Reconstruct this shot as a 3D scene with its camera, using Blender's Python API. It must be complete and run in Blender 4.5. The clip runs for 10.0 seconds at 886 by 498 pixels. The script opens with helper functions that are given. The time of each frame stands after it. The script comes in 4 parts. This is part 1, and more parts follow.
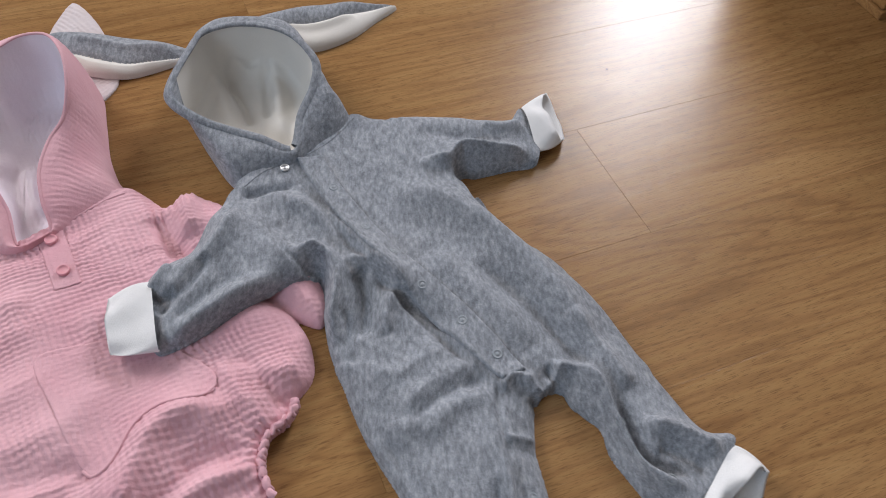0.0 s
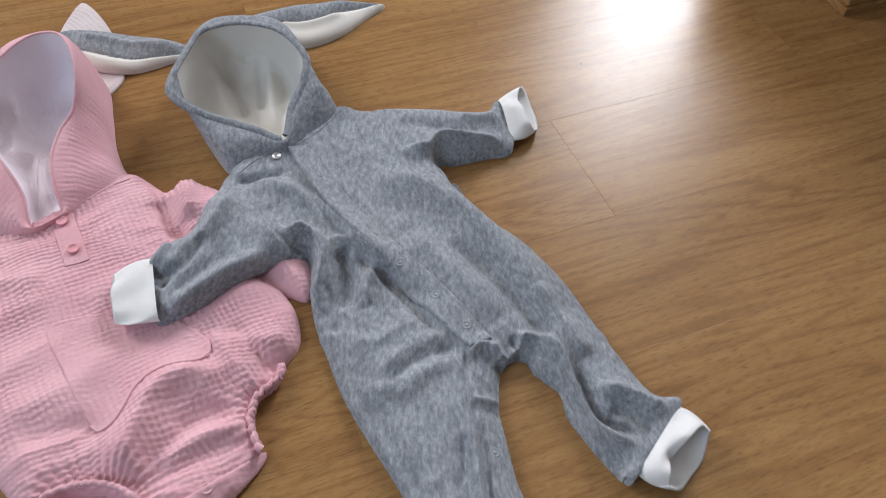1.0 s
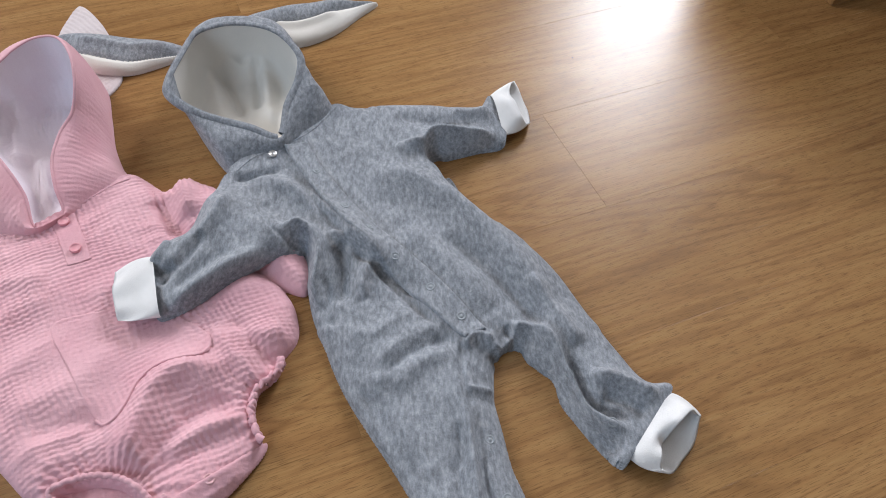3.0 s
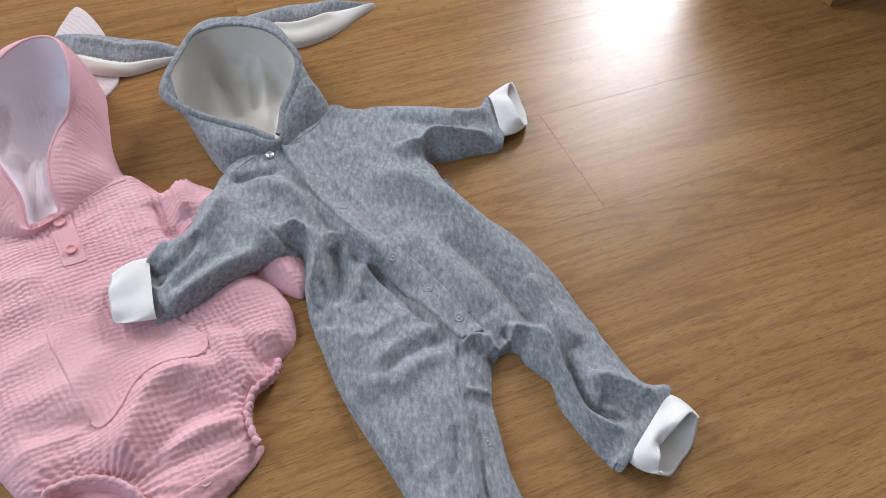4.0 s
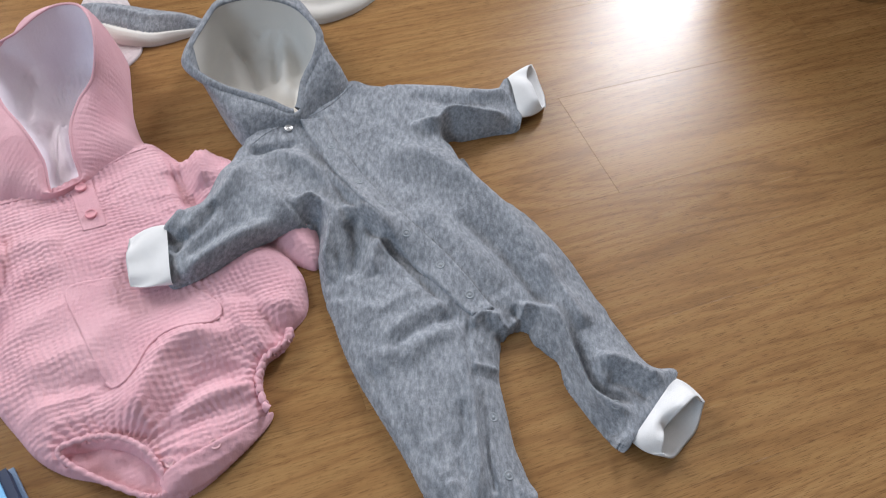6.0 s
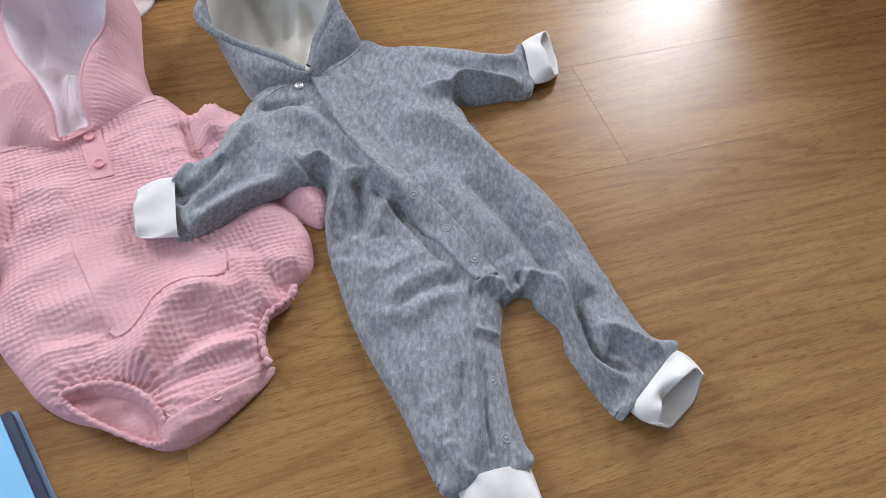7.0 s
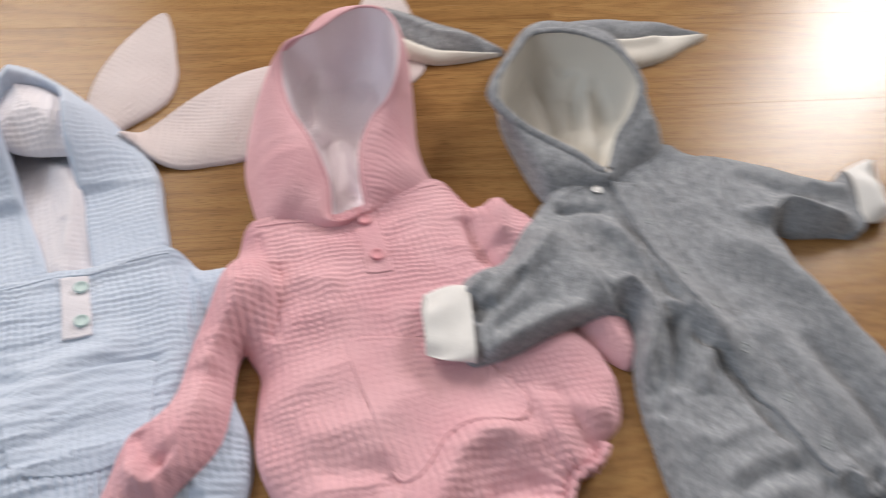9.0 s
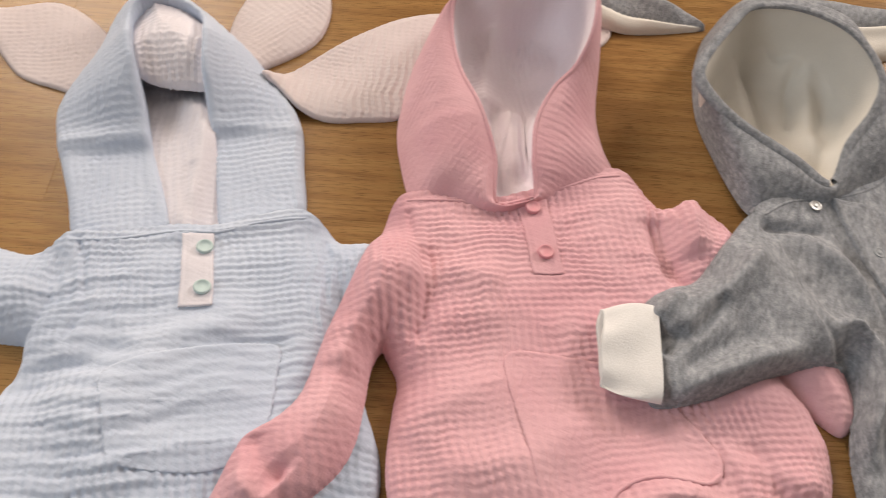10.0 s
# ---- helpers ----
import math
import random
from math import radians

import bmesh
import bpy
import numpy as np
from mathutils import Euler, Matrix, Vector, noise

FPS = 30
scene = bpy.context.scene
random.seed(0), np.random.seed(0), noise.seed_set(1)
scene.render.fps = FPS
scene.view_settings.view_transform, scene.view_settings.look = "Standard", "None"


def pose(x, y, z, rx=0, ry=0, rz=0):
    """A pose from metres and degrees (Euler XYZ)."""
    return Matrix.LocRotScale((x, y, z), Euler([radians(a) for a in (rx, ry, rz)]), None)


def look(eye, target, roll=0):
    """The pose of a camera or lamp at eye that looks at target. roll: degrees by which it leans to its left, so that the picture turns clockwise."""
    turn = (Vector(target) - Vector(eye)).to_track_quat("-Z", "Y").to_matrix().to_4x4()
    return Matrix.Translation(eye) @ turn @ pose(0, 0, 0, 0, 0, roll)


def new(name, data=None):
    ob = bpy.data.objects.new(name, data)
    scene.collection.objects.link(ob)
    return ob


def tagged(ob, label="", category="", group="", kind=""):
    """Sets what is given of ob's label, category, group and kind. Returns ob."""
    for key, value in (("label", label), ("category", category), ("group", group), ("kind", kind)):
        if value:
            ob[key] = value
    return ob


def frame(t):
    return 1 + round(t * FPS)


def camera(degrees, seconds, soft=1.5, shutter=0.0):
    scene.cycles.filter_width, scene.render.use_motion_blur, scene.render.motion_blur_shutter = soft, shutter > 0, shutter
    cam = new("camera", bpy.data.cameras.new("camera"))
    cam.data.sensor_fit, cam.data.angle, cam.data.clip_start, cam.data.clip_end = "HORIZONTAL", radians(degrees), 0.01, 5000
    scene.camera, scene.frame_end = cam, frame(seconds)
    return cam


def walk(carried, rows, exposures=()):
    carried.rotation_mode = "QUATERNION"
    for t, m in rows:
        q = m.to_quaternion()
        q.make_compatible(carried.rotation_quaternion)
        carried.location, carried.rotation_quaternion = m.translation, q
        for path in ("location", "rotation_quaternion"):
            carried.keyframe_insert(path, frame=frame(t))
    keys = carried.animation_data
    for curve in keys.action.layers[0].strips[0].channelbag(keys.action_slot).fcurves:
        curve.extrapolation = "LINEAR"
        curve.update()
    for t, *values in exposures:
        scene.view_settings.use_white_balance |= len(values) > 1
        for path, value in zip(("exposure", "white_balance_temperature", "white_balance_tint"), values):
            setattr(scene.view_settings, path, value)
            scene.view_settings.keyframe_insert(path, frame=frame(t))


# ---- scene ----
cam = camera(57.8, 10.0, soft=1.0, shutter=0.6)
PATH = [
    (0, (0.106, 0.095, 0.607), (0.222, 1.346, -0.95), 5.6),
    (0.5, (0.125, 0.069, 0.626), (0.221, 1.331, -0.923), 5.7),
    (1, (0.136, 0.044, 0.653), (0.227, 1.281, -0.916), 4.8),
    (1.5, (0.144, 0.029, 0.666), (0.223, 1.238, -0.926), 3.7),
    (2, (0.142, 0.03, 0.663), (0.225, 1.25, -0.919), 3.7),
    (2.5, (0.143, 0.031, 0.665), (0.226, 1.258, -0.912), 3.6),
    (4, (0.144, 0.034, 0.662), (0.234, 1.265, -0.912), 3.8),
    (4.5, (0.147, 0.026, 0.67), (0.232, 1.264, -0.898), 3.7),
    (5, (0.146, 0.024, 0.667), (0.222, 1.271, -0.895), 3.5),
    (6.5, (0.146, 0.02, 0.66), (0.186, 1.187, -0.963), 5.4),
    (7, (0.145, 0.017, 0.658), (0.192, 1.161, -0.982), 6.7),
    (7.5, (0.145, 0.016, 0.659), (0.192, 1.175, -0.97), 6.4),
    (8, (0.128, 0.027, 0.654), (0.2, 1.224, -0.947), 7.0),
    (8.3, (0.043, 0.034, 0.640), (0.164, 1.276, -0.923), 11.3),
    (8.5, (0.014, 0.053, 0.646), (0.036, 1.287, -0.928), 9.1),
    (8.7, (-0.042, 0.070, 0.614), (-0.006, 1.333, -0.936), 11.5),
    (9, (-0.09, 0.121, 0.576), (-0.214, 1.346, -0.999), 8.6),
    (9.5, (-0.145, 0.174, 0.503), (-0.384, 1.328, -1.113), 8.6),
    (10, (-0.169, 0.183, 0.491), (-0.47, 1.289, -1.147), 8.6),
]
EXPOSURES = [(0.0, 0.12, 6550, 14), (1.0, 0.24, 6450, 12), (8.0, 0.36, 6400, 12), (9.0, 0.24, 7300, 14), (10.0, 0.22, 8300, 17)]
walk(cam, [(t, look(eye, target, roll)) for t, eye, target, roll in PATH], EXPOSURES)

# ---------------------------------------------------------------- light
YAW = radians(21.5)          # the floorboards and the room are turned by this
U = Vector((math.cos(YAW), math.sin(YAW), 0))
V = Vector((-math.sin(YAW), math.cos(YAW), 0))


def room(u, v, z=0.0):
    return U * u + V * v + Vector((0, 0, z))


WIN = (1.78, 2.52, 0.85, 2.2)   # the window: u from, u to, z from, z to
WALL_V = 2.4

world = bpy.data.worlds.new("sky")
scene.world = world
world.use_nodes = True
wn = world.node_tree
sky = wn.nodes.new("ShaderNodeTexSky")
sky.sky_type, sky.sun_disc, sky.sun_elevation, sky.sun_rotation = "NISHITA", False, radians(40), radians(120)
wn.links.new(sky.outputs[0], wn.nodes["Background"].inputs[0])
wn.nodes["Background"].inputs[1].default_value = 0.1


def window_light(name, centre, facing, width, height, watts, colour):
    lamp = bpy.data.lights.new(name, "AREA")
    lamp.shape, lamp.size, lamp.size_y, lamp.energy, lamp.color = "RECTANGLE", width, height, watts, colour
    ob = new(name, lamp)
    ob.matrix_world = look(centre, centre + facing)
    return ob


window_light("window_daylight", room((WIN[0] + WIN[1]) / 2, WALL_V - 0.03, (WIN[2] + WIN[3]) / 2), -V,
             WIN[1] - WIN[0] - 0.1, WIN[3] - WIN[2] - 0.1, 98, (0.88, 0.93, 1.0))
FILL_WIN_W = (-1.0, 0.1, 0.8, 2.0)   # an unseen second window, added in the west wall for bluish fill light
WALL_W = -1.9
window_light("window_daylight", room(WALL_W + 0.03, (FILL_WIN_W[0] + FILL_WIN_W[1]) / 2, (FILL_WIN_W[2] + FILL_WIN_W[3]) / 2), U,
             FILL_WIN_W[1] - FILL_WIN_W[0] - 0.1, FILL_WIN_W[3] - FILL_WIN_W[2] - 0.1, 21, (0.62, 0.81, 1.0))
FILL_WIN_N = (-1.6, -0.5, 0.85, 2.2)   # an unseen third one, added in the north wall for fill from the north-west
window_light("window_daylight", room((FILL_WIN_N[0] + FILL_WIN_N[1]) / 2, WALL_V - 0.03, (FILL_WIN_N[2] + FILL_WIN_N[3]) / 2), -V,
             FILL_WIN_N[1] - FILL_WIN_N[0] - 0.1, FILL_WIN_N[3] - FILL_WIN_N[2] - 0.1, 44, (1.0, 0.985, 0.965))


# ---------------------------------------------------------------- materials
def material(name):
    m = bpy.data.materials.new(name)
    m.use_nodes = True
    nt = m.node_tree
    return m, nt, nt.nodes["Principled BSDF"]


def node(nt, kind, **values):
    n = nt.nodes.new(kind)
    for k, v in values.items():
        if k == "operation":
            n.operation = v
        elif k == "blend":
            n.blend_type = v
        else:
            n.inputs[k.replace("_", " ")].default_value = v
    return n


def coords(nt, scale=(1, 1, 1), turn=0.0, shift=None):
    tc = nt.nodes.new("ShaderNodeTexCoord")
    mp = nt.nodes.new("ShaderNodeMapping")
    mp.inputs["Scale"].default_value = scale
    mp.inputs["Rotation"].default_value = (0, 0, turn)
    nt.links.new(tc.outputs["Object"], mp.inputs["Vector"])
    if shift is not None:
        nt.links.new(shift, mp.inputs["Location"])
    return mp.outputs[0]


def noise_tex(nt, vec, scale, detail=4.0, rough=0.55, distortion=0.0):
    n = node(nt, "ShaderNodeTexNoise", Scale=scale, Detail=detail, Roughness=rough, Distortion=distortion)
    nt.links.new(vec, n.inputs["Vector"])
    return n.outputs["Fac"]


def ramp(nt, fac, *stops):
    r = nt.nodes.new("ShaderNodeValToRGB")
    r.color_ramp.elements[0].position, r.color_ramp.elements[0].color = stops[0][0], (*stops[0][1], 1)
    r.color_ramp.elements[1].position, r.color_ramp.elements[1].color = stops[-1][0], (*stops[-1][1], 1)
    for p, c in stops[1:-1]:
        e = r.color_ramp.elements.new(p)
        e.color = (*c, 1)
    nt.links.new(fac, r.inputs[0])
    return r.outputs[0]


def mixed(nt, fac, a, b, blend="MIX"):
    m = nt.nodes.new("ShaderNodeMix")
    m.data_type, m.blend_type = "RGBA", blend
    for value, socket in ((fac, m.inputs[0]), (a, m.inputs[6]), (b, m.inputs[7])):
        if isinstance(value, bpy.types.NodeSocket):
            nt.links.new(value, socket)
        else:
            socket.default_value = value if isinstance(value, float) else (*value, 1)
    return m.outputs[2]


def bump(nt, bsdf, height, strength, distance, after=None):
    b = node(nt, "ShaderNodeBump", Strength=strength, Distance=distance)
    nt.links.new(height, b.inputs["Height"])
    if after is not None:
        nt.links.new(after, b.inputs["Normal"])
    nt.links.new(b.outputs[0], bsdf.inputs["Normal"])
    return b.outputs[0]


def velour(name, dark, mid, light, turn):
    """Heathered knit pile: short streaks along the grain, soft nap, fine fuzz."""
    m, nt, b = material(name)
    v = coords(nt)
    streak = noise_tex(nt, coords(nt, (1, 0.42, 1), turn), 260, 5, 0.68)
    cloud = noise_tex(nt, v, 38, 3, 0.6)
    fuzz = noise_tex(nt, v, 950, 3, 0.75)
    c = ramp(nt, streak, (0.35, dark), (0.5, mid), (0.66, light))
    c = mixed(nt, 0.22, c, ramp(nt, cloud, (0.3, dark), (0.7, light)))
    c = mixed(nt, 0.25, c, ramp(nt, fuzz, (0.25, dark), (0.75, light)))
    nt.links.new(c, b.inputs["Base Color"])
    b.inputs["Roughness"].default_value = 0.95
    b.inputs["Sheen Weight"].default_value = 0.15
    b.inputs["Sheen Roughness"].default_value = 0.5
    b.inputs["Specular IOR Level"].default_value = 0.15
    first = bump(nt, b, noise_tex(nt, v, 230, 4, 0.65), 0.55, 0.0020)
    bump(nt, b, fuzz, 0.5, 0.0006, first)
    return m


def muslin(name, colour, pale, turn, crinkle=0.55):
    """Double gauze: a crinkled grid of small puckers, with a fine weave."""
    m, nt, b = material(name)
    v = coords(nt, (1, 1, 1), turn)
    big = noise_tex(nt, v, 14, 3, 0.55)
    c = ramp(nt, big, (0.3, colour), (0.7, pale))
    speck = noise_tex(nt, v, 700, 2, 0.6)
    c = mixed(nt, 0.12, c, ramp(nt, speck, (0.3, tuple(x * 0.7 for x in colour)), (0.7, pale)))
    nt.links.new(c, b.inputs["Base Color"])
    b.inputs["Roughness"].default_value = 0.92
    b.inputs["Sheen Weight"].default_value = 0.15
    b.inputs["Specular IOR Level"].default_value = 0.17
    warp = noise_tex(nt, coords(nt, (1, 0.18, 0.5), turn), 330, 3, 0.5)
    weft = noise_tex(nt, coords(nt, (0.18, 1, 0.5), turn), 330, 3, 0.5)
    add = node(nt, "ShaderNodeMath", operation="ADD")
    nt.links.new(warp, add.inputs[0])
    nt.links.new(weft, add.inputs[1])
    first = bump(nt, b, add.outputs[0], crinkle, 0.0011)
    bump(nt, b, noise_tex(nt, v, 1400, 1, 0.5), 0.25, 0.0004, first)
    return m


def plain_cloth(name, colour, spread=0.12, scale=600.0, rough=0.9):
    m, nt, b = material(name)
    v = coords(nt)
    lo = tuple(max(0, x * (1 - spread)) for x in colour)
    c = mixed(nt, 0.5, ramp(nt, noise_tex(nt, v, 30, 3), (0.3, lo), (0.7, colour)),
              ramp(nt, noise_tex(nt, v, scale, 2, 0.7), (0.25, lo), (0.75, colour)))
    nt.links.new(c, b.inputs["Base Color"])
    b.inputs["Roughness"].default_value = rough
    b.inputs["Sheen Weight"].default_value = 0.2
    b.inputs["Specular IOR Level"].default_value = 0.15
    bump(nt, b, noise_tex(nt, v, scale, 3, 0.6), 0.4, 0.0008)
    return m


def rib_knit(name, colour, turn):
    m, nt, b = material(name)
    v = coords(nt, (1, 1, 1), turn)
    w = node(nt, "ShaderNodeTexWave", Scale=170, Distortion=2.0, Detail=3)
    nt.links.new(v, w.inputs["Vector"])
    nt.links.new(ramp(nt, noise_tex(nt, v, 60, 3), (0.3, tuple(x * 0.93 for x in colour)), (0.7, colour)), b.inputs["Base Color"])
    b.inputs["Roughness"].default_value = 0.9
    b.inputs["Sheen Weight"].default_value = 0.2
    b.inputs["Specular IOR Level"].default_value = 0.1
    first = bump(nt, b, w.outputs["Fac"], 0.1, 0.0006)
    bump(nt, b, noise_tex(nt, v, 700, 3, 0.7), 0.5, 0.0008, first)
    return m


def oak(name, scale=1.0, rough=0.3):
    """Printed oak board: long grain, dark pores, a few knots, per-board shift."""
    m, nt, b = material(name)
    info = nt.nodes.new("ShaderNodeObjectInfo")
    far = node(nt, "ShaderNodeVectorMath", operation="SCALE")
    comb = nt.nodes.new("ShaderNodeCombineXYZ")
    for i in range(3):
        nt.links.new(info.outputs["Random"], comb.inputs[i])
    nt.links.new(comb.outputs[0], far.inputs[0])
    far.inputs["Scale"].default_value = 37.0
    sh = far.outputs[0]
    field = noise_tex(nt, coords(nt, (0.55, 6.5, 6.5), 0, sh), 1.9 * scale, 3, 0.45, 0.6)
    rings = node(nt, "ShaderNodeMath", operation="MULTIPLY")
    rings.inputs[1].default_value = 95.0
    nt.links.new(field, rings.inputs[0])
    wave = node(nt, "ShaderNodeMath", operation="SINE")
    nt.links.new(rings.outputs[0], wave.inputs[0])
    growth = nt.nodes.new("ShaderNodeMapRange")
    growth.inputs["From Min"].default_value, growth.inputs["From Max"].default_value = -1.0, 1.0
    nt.links.new(wave.outputs[0], growth.inputs["Value"])
    bands = noise_tex(nt, coords(nt, (0.8, 6, 6), 0, sh), 2.4 * scale, 4, 0.55, 1.0)
    grain = noise_tex(nt, coords(nt, (3.6, 105, 105), 0, sh), 4.0 * scale, 4, 0.6, 0.3)
    pores = noise_tex(nt, coords(nt, (16, 300, 300), 0, sh), 4.2 * scale, 3, 0.6)
    tone = noise_tex(nt, coords(nt, (1, 2.5, 2), 0, sh), 3.0, 2)
    c = ramp(nt, bands, (0.30, (0.243, 0.117, 0.042)), (0.5, (0.320, 0.166, 0.063)), (0.70, (0.39, 0.218, 0.089)))
    c = mixed(nt, 0.25, c, ramp(nt, grain, (0.36, (0.115, 0.052, 0.017)), (0.5, (0.320, 0.166, 0.063)), (0.64, (0.43, 0.26, 0.105))))
    c = mixed(nt, 0.30, c, ramp(nt, growth.outputs[0], (0.0, (0.135, 0.064, 0.022)), (0.35, (0.320, 0.166, 0.063)), (1.0, (0.37, 0.22, 0.085))))
    c = mixed(nt, ramp(nt, pores, (0.36, (0.7, 0.7, 0.7)), (0.46, (0, 0, 0))), c, (0.095, 0.042, 0.014))
    c = mixed(nt, 0.20, c, ramp(nt, tone, (0.3, (0.19, 0.096, 0.033)), (0.7, (0.39, 0.22, 0.092))))
    vor = node(nt, "ShaderNodeTexVoronoi", Scale=4.2)
    nt.links.new(coords(nt, (0.7, 2.2, 2), 0, sh), vor.inputs["Vector"])
    c = mixed(nt, ramp(nt, vor.outputs["Distance"], (0.015, (0.8, 0.8, 0.8)), (0.07, (0, 0, 0))), c, (0.15, 0.062, 0.022))
    nt.links.new(c, b.inputs["Base Color"])
    rr = nt.nodes.new("ShaderNodeMapRange")
    rr.inputs["To Min"].default_value, rr.inputs["To Max"].default_value = rough - 0.05, rough + 0.08
    nt.links.new(grain, rr.inputs["Value"])
    nt.links.new(rr.outputs[0], b.inputs["Roughness"])
    b.inputs["Specular IOR Level"].default_value = 0.17
    first = bump(nt, b, pores, 0.25, 0.0005)
    bump(nt, b, noise_tex(nt, coords(nt, (2.2, 5, 5), 0, sh), 3.0, 2), 0.12, 0.004, first)
    return m


def painted(name, colour, rough=0.6, metal=0.0, scale=40.0, spread=0.06):
    m, nt, b = material(name)
    v = coords(nt)
    lo = tuple(x * (1 - spread) for x in colour)
    nt.links.new(ramp(nt, noise_tex(nt, v, scale, 4), (0.3, lo), (0.7, colour)), b.inputs["Base Color"])
    b.inputs["Roughness"].default_value, b.inputs["Metallic"].default_value = rough, metal
    bump(nt, b, noise_tex(nt, v, scale * 12, 3), 0.08, 0.0006)
    return m


GREY_TURN, PINK_TURN, BLUE_TURN = radians(42), radians(28), radians(29)
GREY = velour("grey_velour", (0.112, 0.122, 0.138), (0.245, 0.262, 0.288), (0.43, 0.448, 0.48), GREY_TURN)
CREAM = plain_cloth("cream_fleece", (0.74, 0.71, 0.66), 0.1, 900)
WHITE_RIB = rib_knit("white_rib", (0.76, 0.75, 0.74), radians(20))
PINK = muslin("pink_muslin", (0.66, 0.345, 0.39), (0.74, 0.435, 0.475), PINK_TURN)
PINK_LINING = muslin("pale_lilac_muslin", (0.80, 0.695, 0.745), (0.85, 0.775, 0.82), PINK_TURN, 0.4)
EAR_PINK = muslin("ear_pale_pink_muslin", (0.60, 0.52, 0.525), (0.68, 0.60, 0.60), radians(-10), 0.5)
BLUE = muslin("blue_muslin", (0.47, 0.545, 0.67), (0.56, 0.63, 0.745), BLUE_TURN)
BLUE_LINING = muslin("pale_muslin", (0.68, 0.655, 0.71), (0.76, 0.73, 0.78), BLUE_TURN, 0.4)
PINK_BUTTON = painted("pink_button", (0.70, 0.30, 0.34), 0.5)
MINT_BUTTON = painted("mint_button", (0.48, 0.62, 0.62), 0.5)
PINK_SNAP = painted("pink_snap", (0.74, 0.42, 0.44), 0.35)
GREY_SNAP = painted("grey_snap", (0.27, 0.295, 0.315), 0.45)
STEEL = painted("steel_snap", (0.55, 0.55, 0.55), 0.4, 1.0)
OAK = oak("oak_laminate", 1.0, 0.235)
PINE = oak("warm_pine", 0.8, 0.45)
# unseen walls and ceiling: greys darker than real paint, to limit bounced light
WALL_PAINT = painted("wall_paint", (0.33, 0.32, 0.31), 0.8)
CEILING_PAINT = painted("ceiling_paint", (0.45, 0.45, 0.44), 0.85)
FRAME_PAINT = painted("white_frame_paint", (0.82, 0.82, 0.82), 0.4)
BLUE_CARD = painted("light_blue_card", (0.22, 0.52, 0.82), 0.45)
NAVY_CARD = painted("navy_card", (0.015, 0.03, 0.075), 0.5)
SLATE_CARD = painted("slate_blue_card", (0.17, 0.25, 0.38), 0.5)


# ---------------------------------------------------------------- building helpers
def thing(name, label, category, at=(0, 0, 0), group=""):
    ob = new(name)
    ob.empty_display_size = 0.05
    ob.location = at
    return tagged(ob, label, category, group)


def under(ob, parent):
    ob.parent = parent
    base = parent
    m = Matrix.Translation((0, 0, 0))
    while base is not None:
        m = base.matrix_basis @ m if base.parent is None else m
        base = base.parent
    ob.matrix_parent_inverse = m.inverted()
    return ob


def mesh_part(name, verts, faces, mat, parent=None, label="", smooth=True, normals=None):
    me = bpy.data.meshes.new(name)
    me.from_pydata([tuple(v) for v in verts], [], [tuple(f) for f in faces])
    me.materials.append(mat)
    if smooth:
        me.polygons.foreach_set("use_smooth", [True] * len(me.polygons))
    if normals is not None:
        me.normals_split_custom_set_from_vertices([tuple(n) for n in normals])
    me.update()
    ob = new(name, me)
    if parent is not None:
        under(ob, parent)
    if label:
        ob["label"] = label
    return ob


def part(name, bm, mat, parent=None, label="", smooth=False):
    me = bpy.data.meshes.new(name)
    bmesh.ops.recalc_face_normals(bm, faces=bm.faces)
    bm.to_mesh(me)
    bm.free()
    me.materials.append(mat)
    if smooth:
        me.polygons.foreach_set("use_smooth", [True] * len(me.polygons))
    ob = new(name, me)
    if parent is not None:
        under(ob, parent)
    if label:
        ob["label"] = label
    return ob


def box(bm, lo, hi, m=None, bevel=0.0):
    c = [(a + b) / 2 for a, b in zip(lo, hi)]
    s = [abs(b - a) for a, b in zip(lo, hi)]
    mat = Matrix.LocRotScale(c, None, s)
    made = bmesh.ops.create_cube(bm, size=1, matrix=(m @ mat) if m else mat)
    if bevel:
        edges = list({e for v in made["verts"] for e in v.link_edges})
        bmesh.ops.bevel(bm, geom=edges, offset=bevel, segments=2, affect="EDGES", profile=0.6)


ROOM = Matrix.Rotation(YAW, 4, "Z")
LATTICE = np.random.RandomState(7).rand(256, 256)


def vnoise(x, y, size, seed=0):
    """Smooth value noise, about -1 to 1, with blobs of the given size in metres."""
    x, y = x / size + 31.7 * seed + 100, y / size + 17.3 * seed + 100
    i, j = np.floor(x).astype(int), np.floor(y).astype(int)
    f, g = x - i, y - j
    f, g = f * f * (3 - 2 * f), g * g * (3 - 2 * g)
    a, b = LATTICE[i % 256, j % 256], LATTICE[(i + 1) % 256, j % 256]
    c, d = LATTICE[i % 256, (j + 1) % 256], LATTICE[(i + 1) % 256, (j + 1) % 256]
    return 2 * ((a * (1 - f) + b * f) * (1 - g) + (c * (1 - f) + d * f) * g) - 1


def spline(pts, steps=8, closed=True):
    """A smooth curve through the points."""
    p = np.array(pts, float)
    n = len(p)
    out = []
    t = np.linspace(0, 1, steps, endpoint=False)[:, None]
    for i in range(n if closed else n - 1):
        if closed:
            a, b, c, d = p[i - 1], p[i], p[(i + 1) % n], p[(i + 2) % n]
        else:
            a, b, c, d = p[max(i - 1, 0)], p[i], p[i + 1], p[min(i + 2, n - 1)]
        out.append(0.5 * (2 * b + (c - a) * t + (2 * a - 5 * b + 4 * c - d) * t ** 2 + (3 * b - a - 3 * c + d) * t ** 3))
    if not closed:
        out.append(p[-1:])
    return np.concatenate(out)


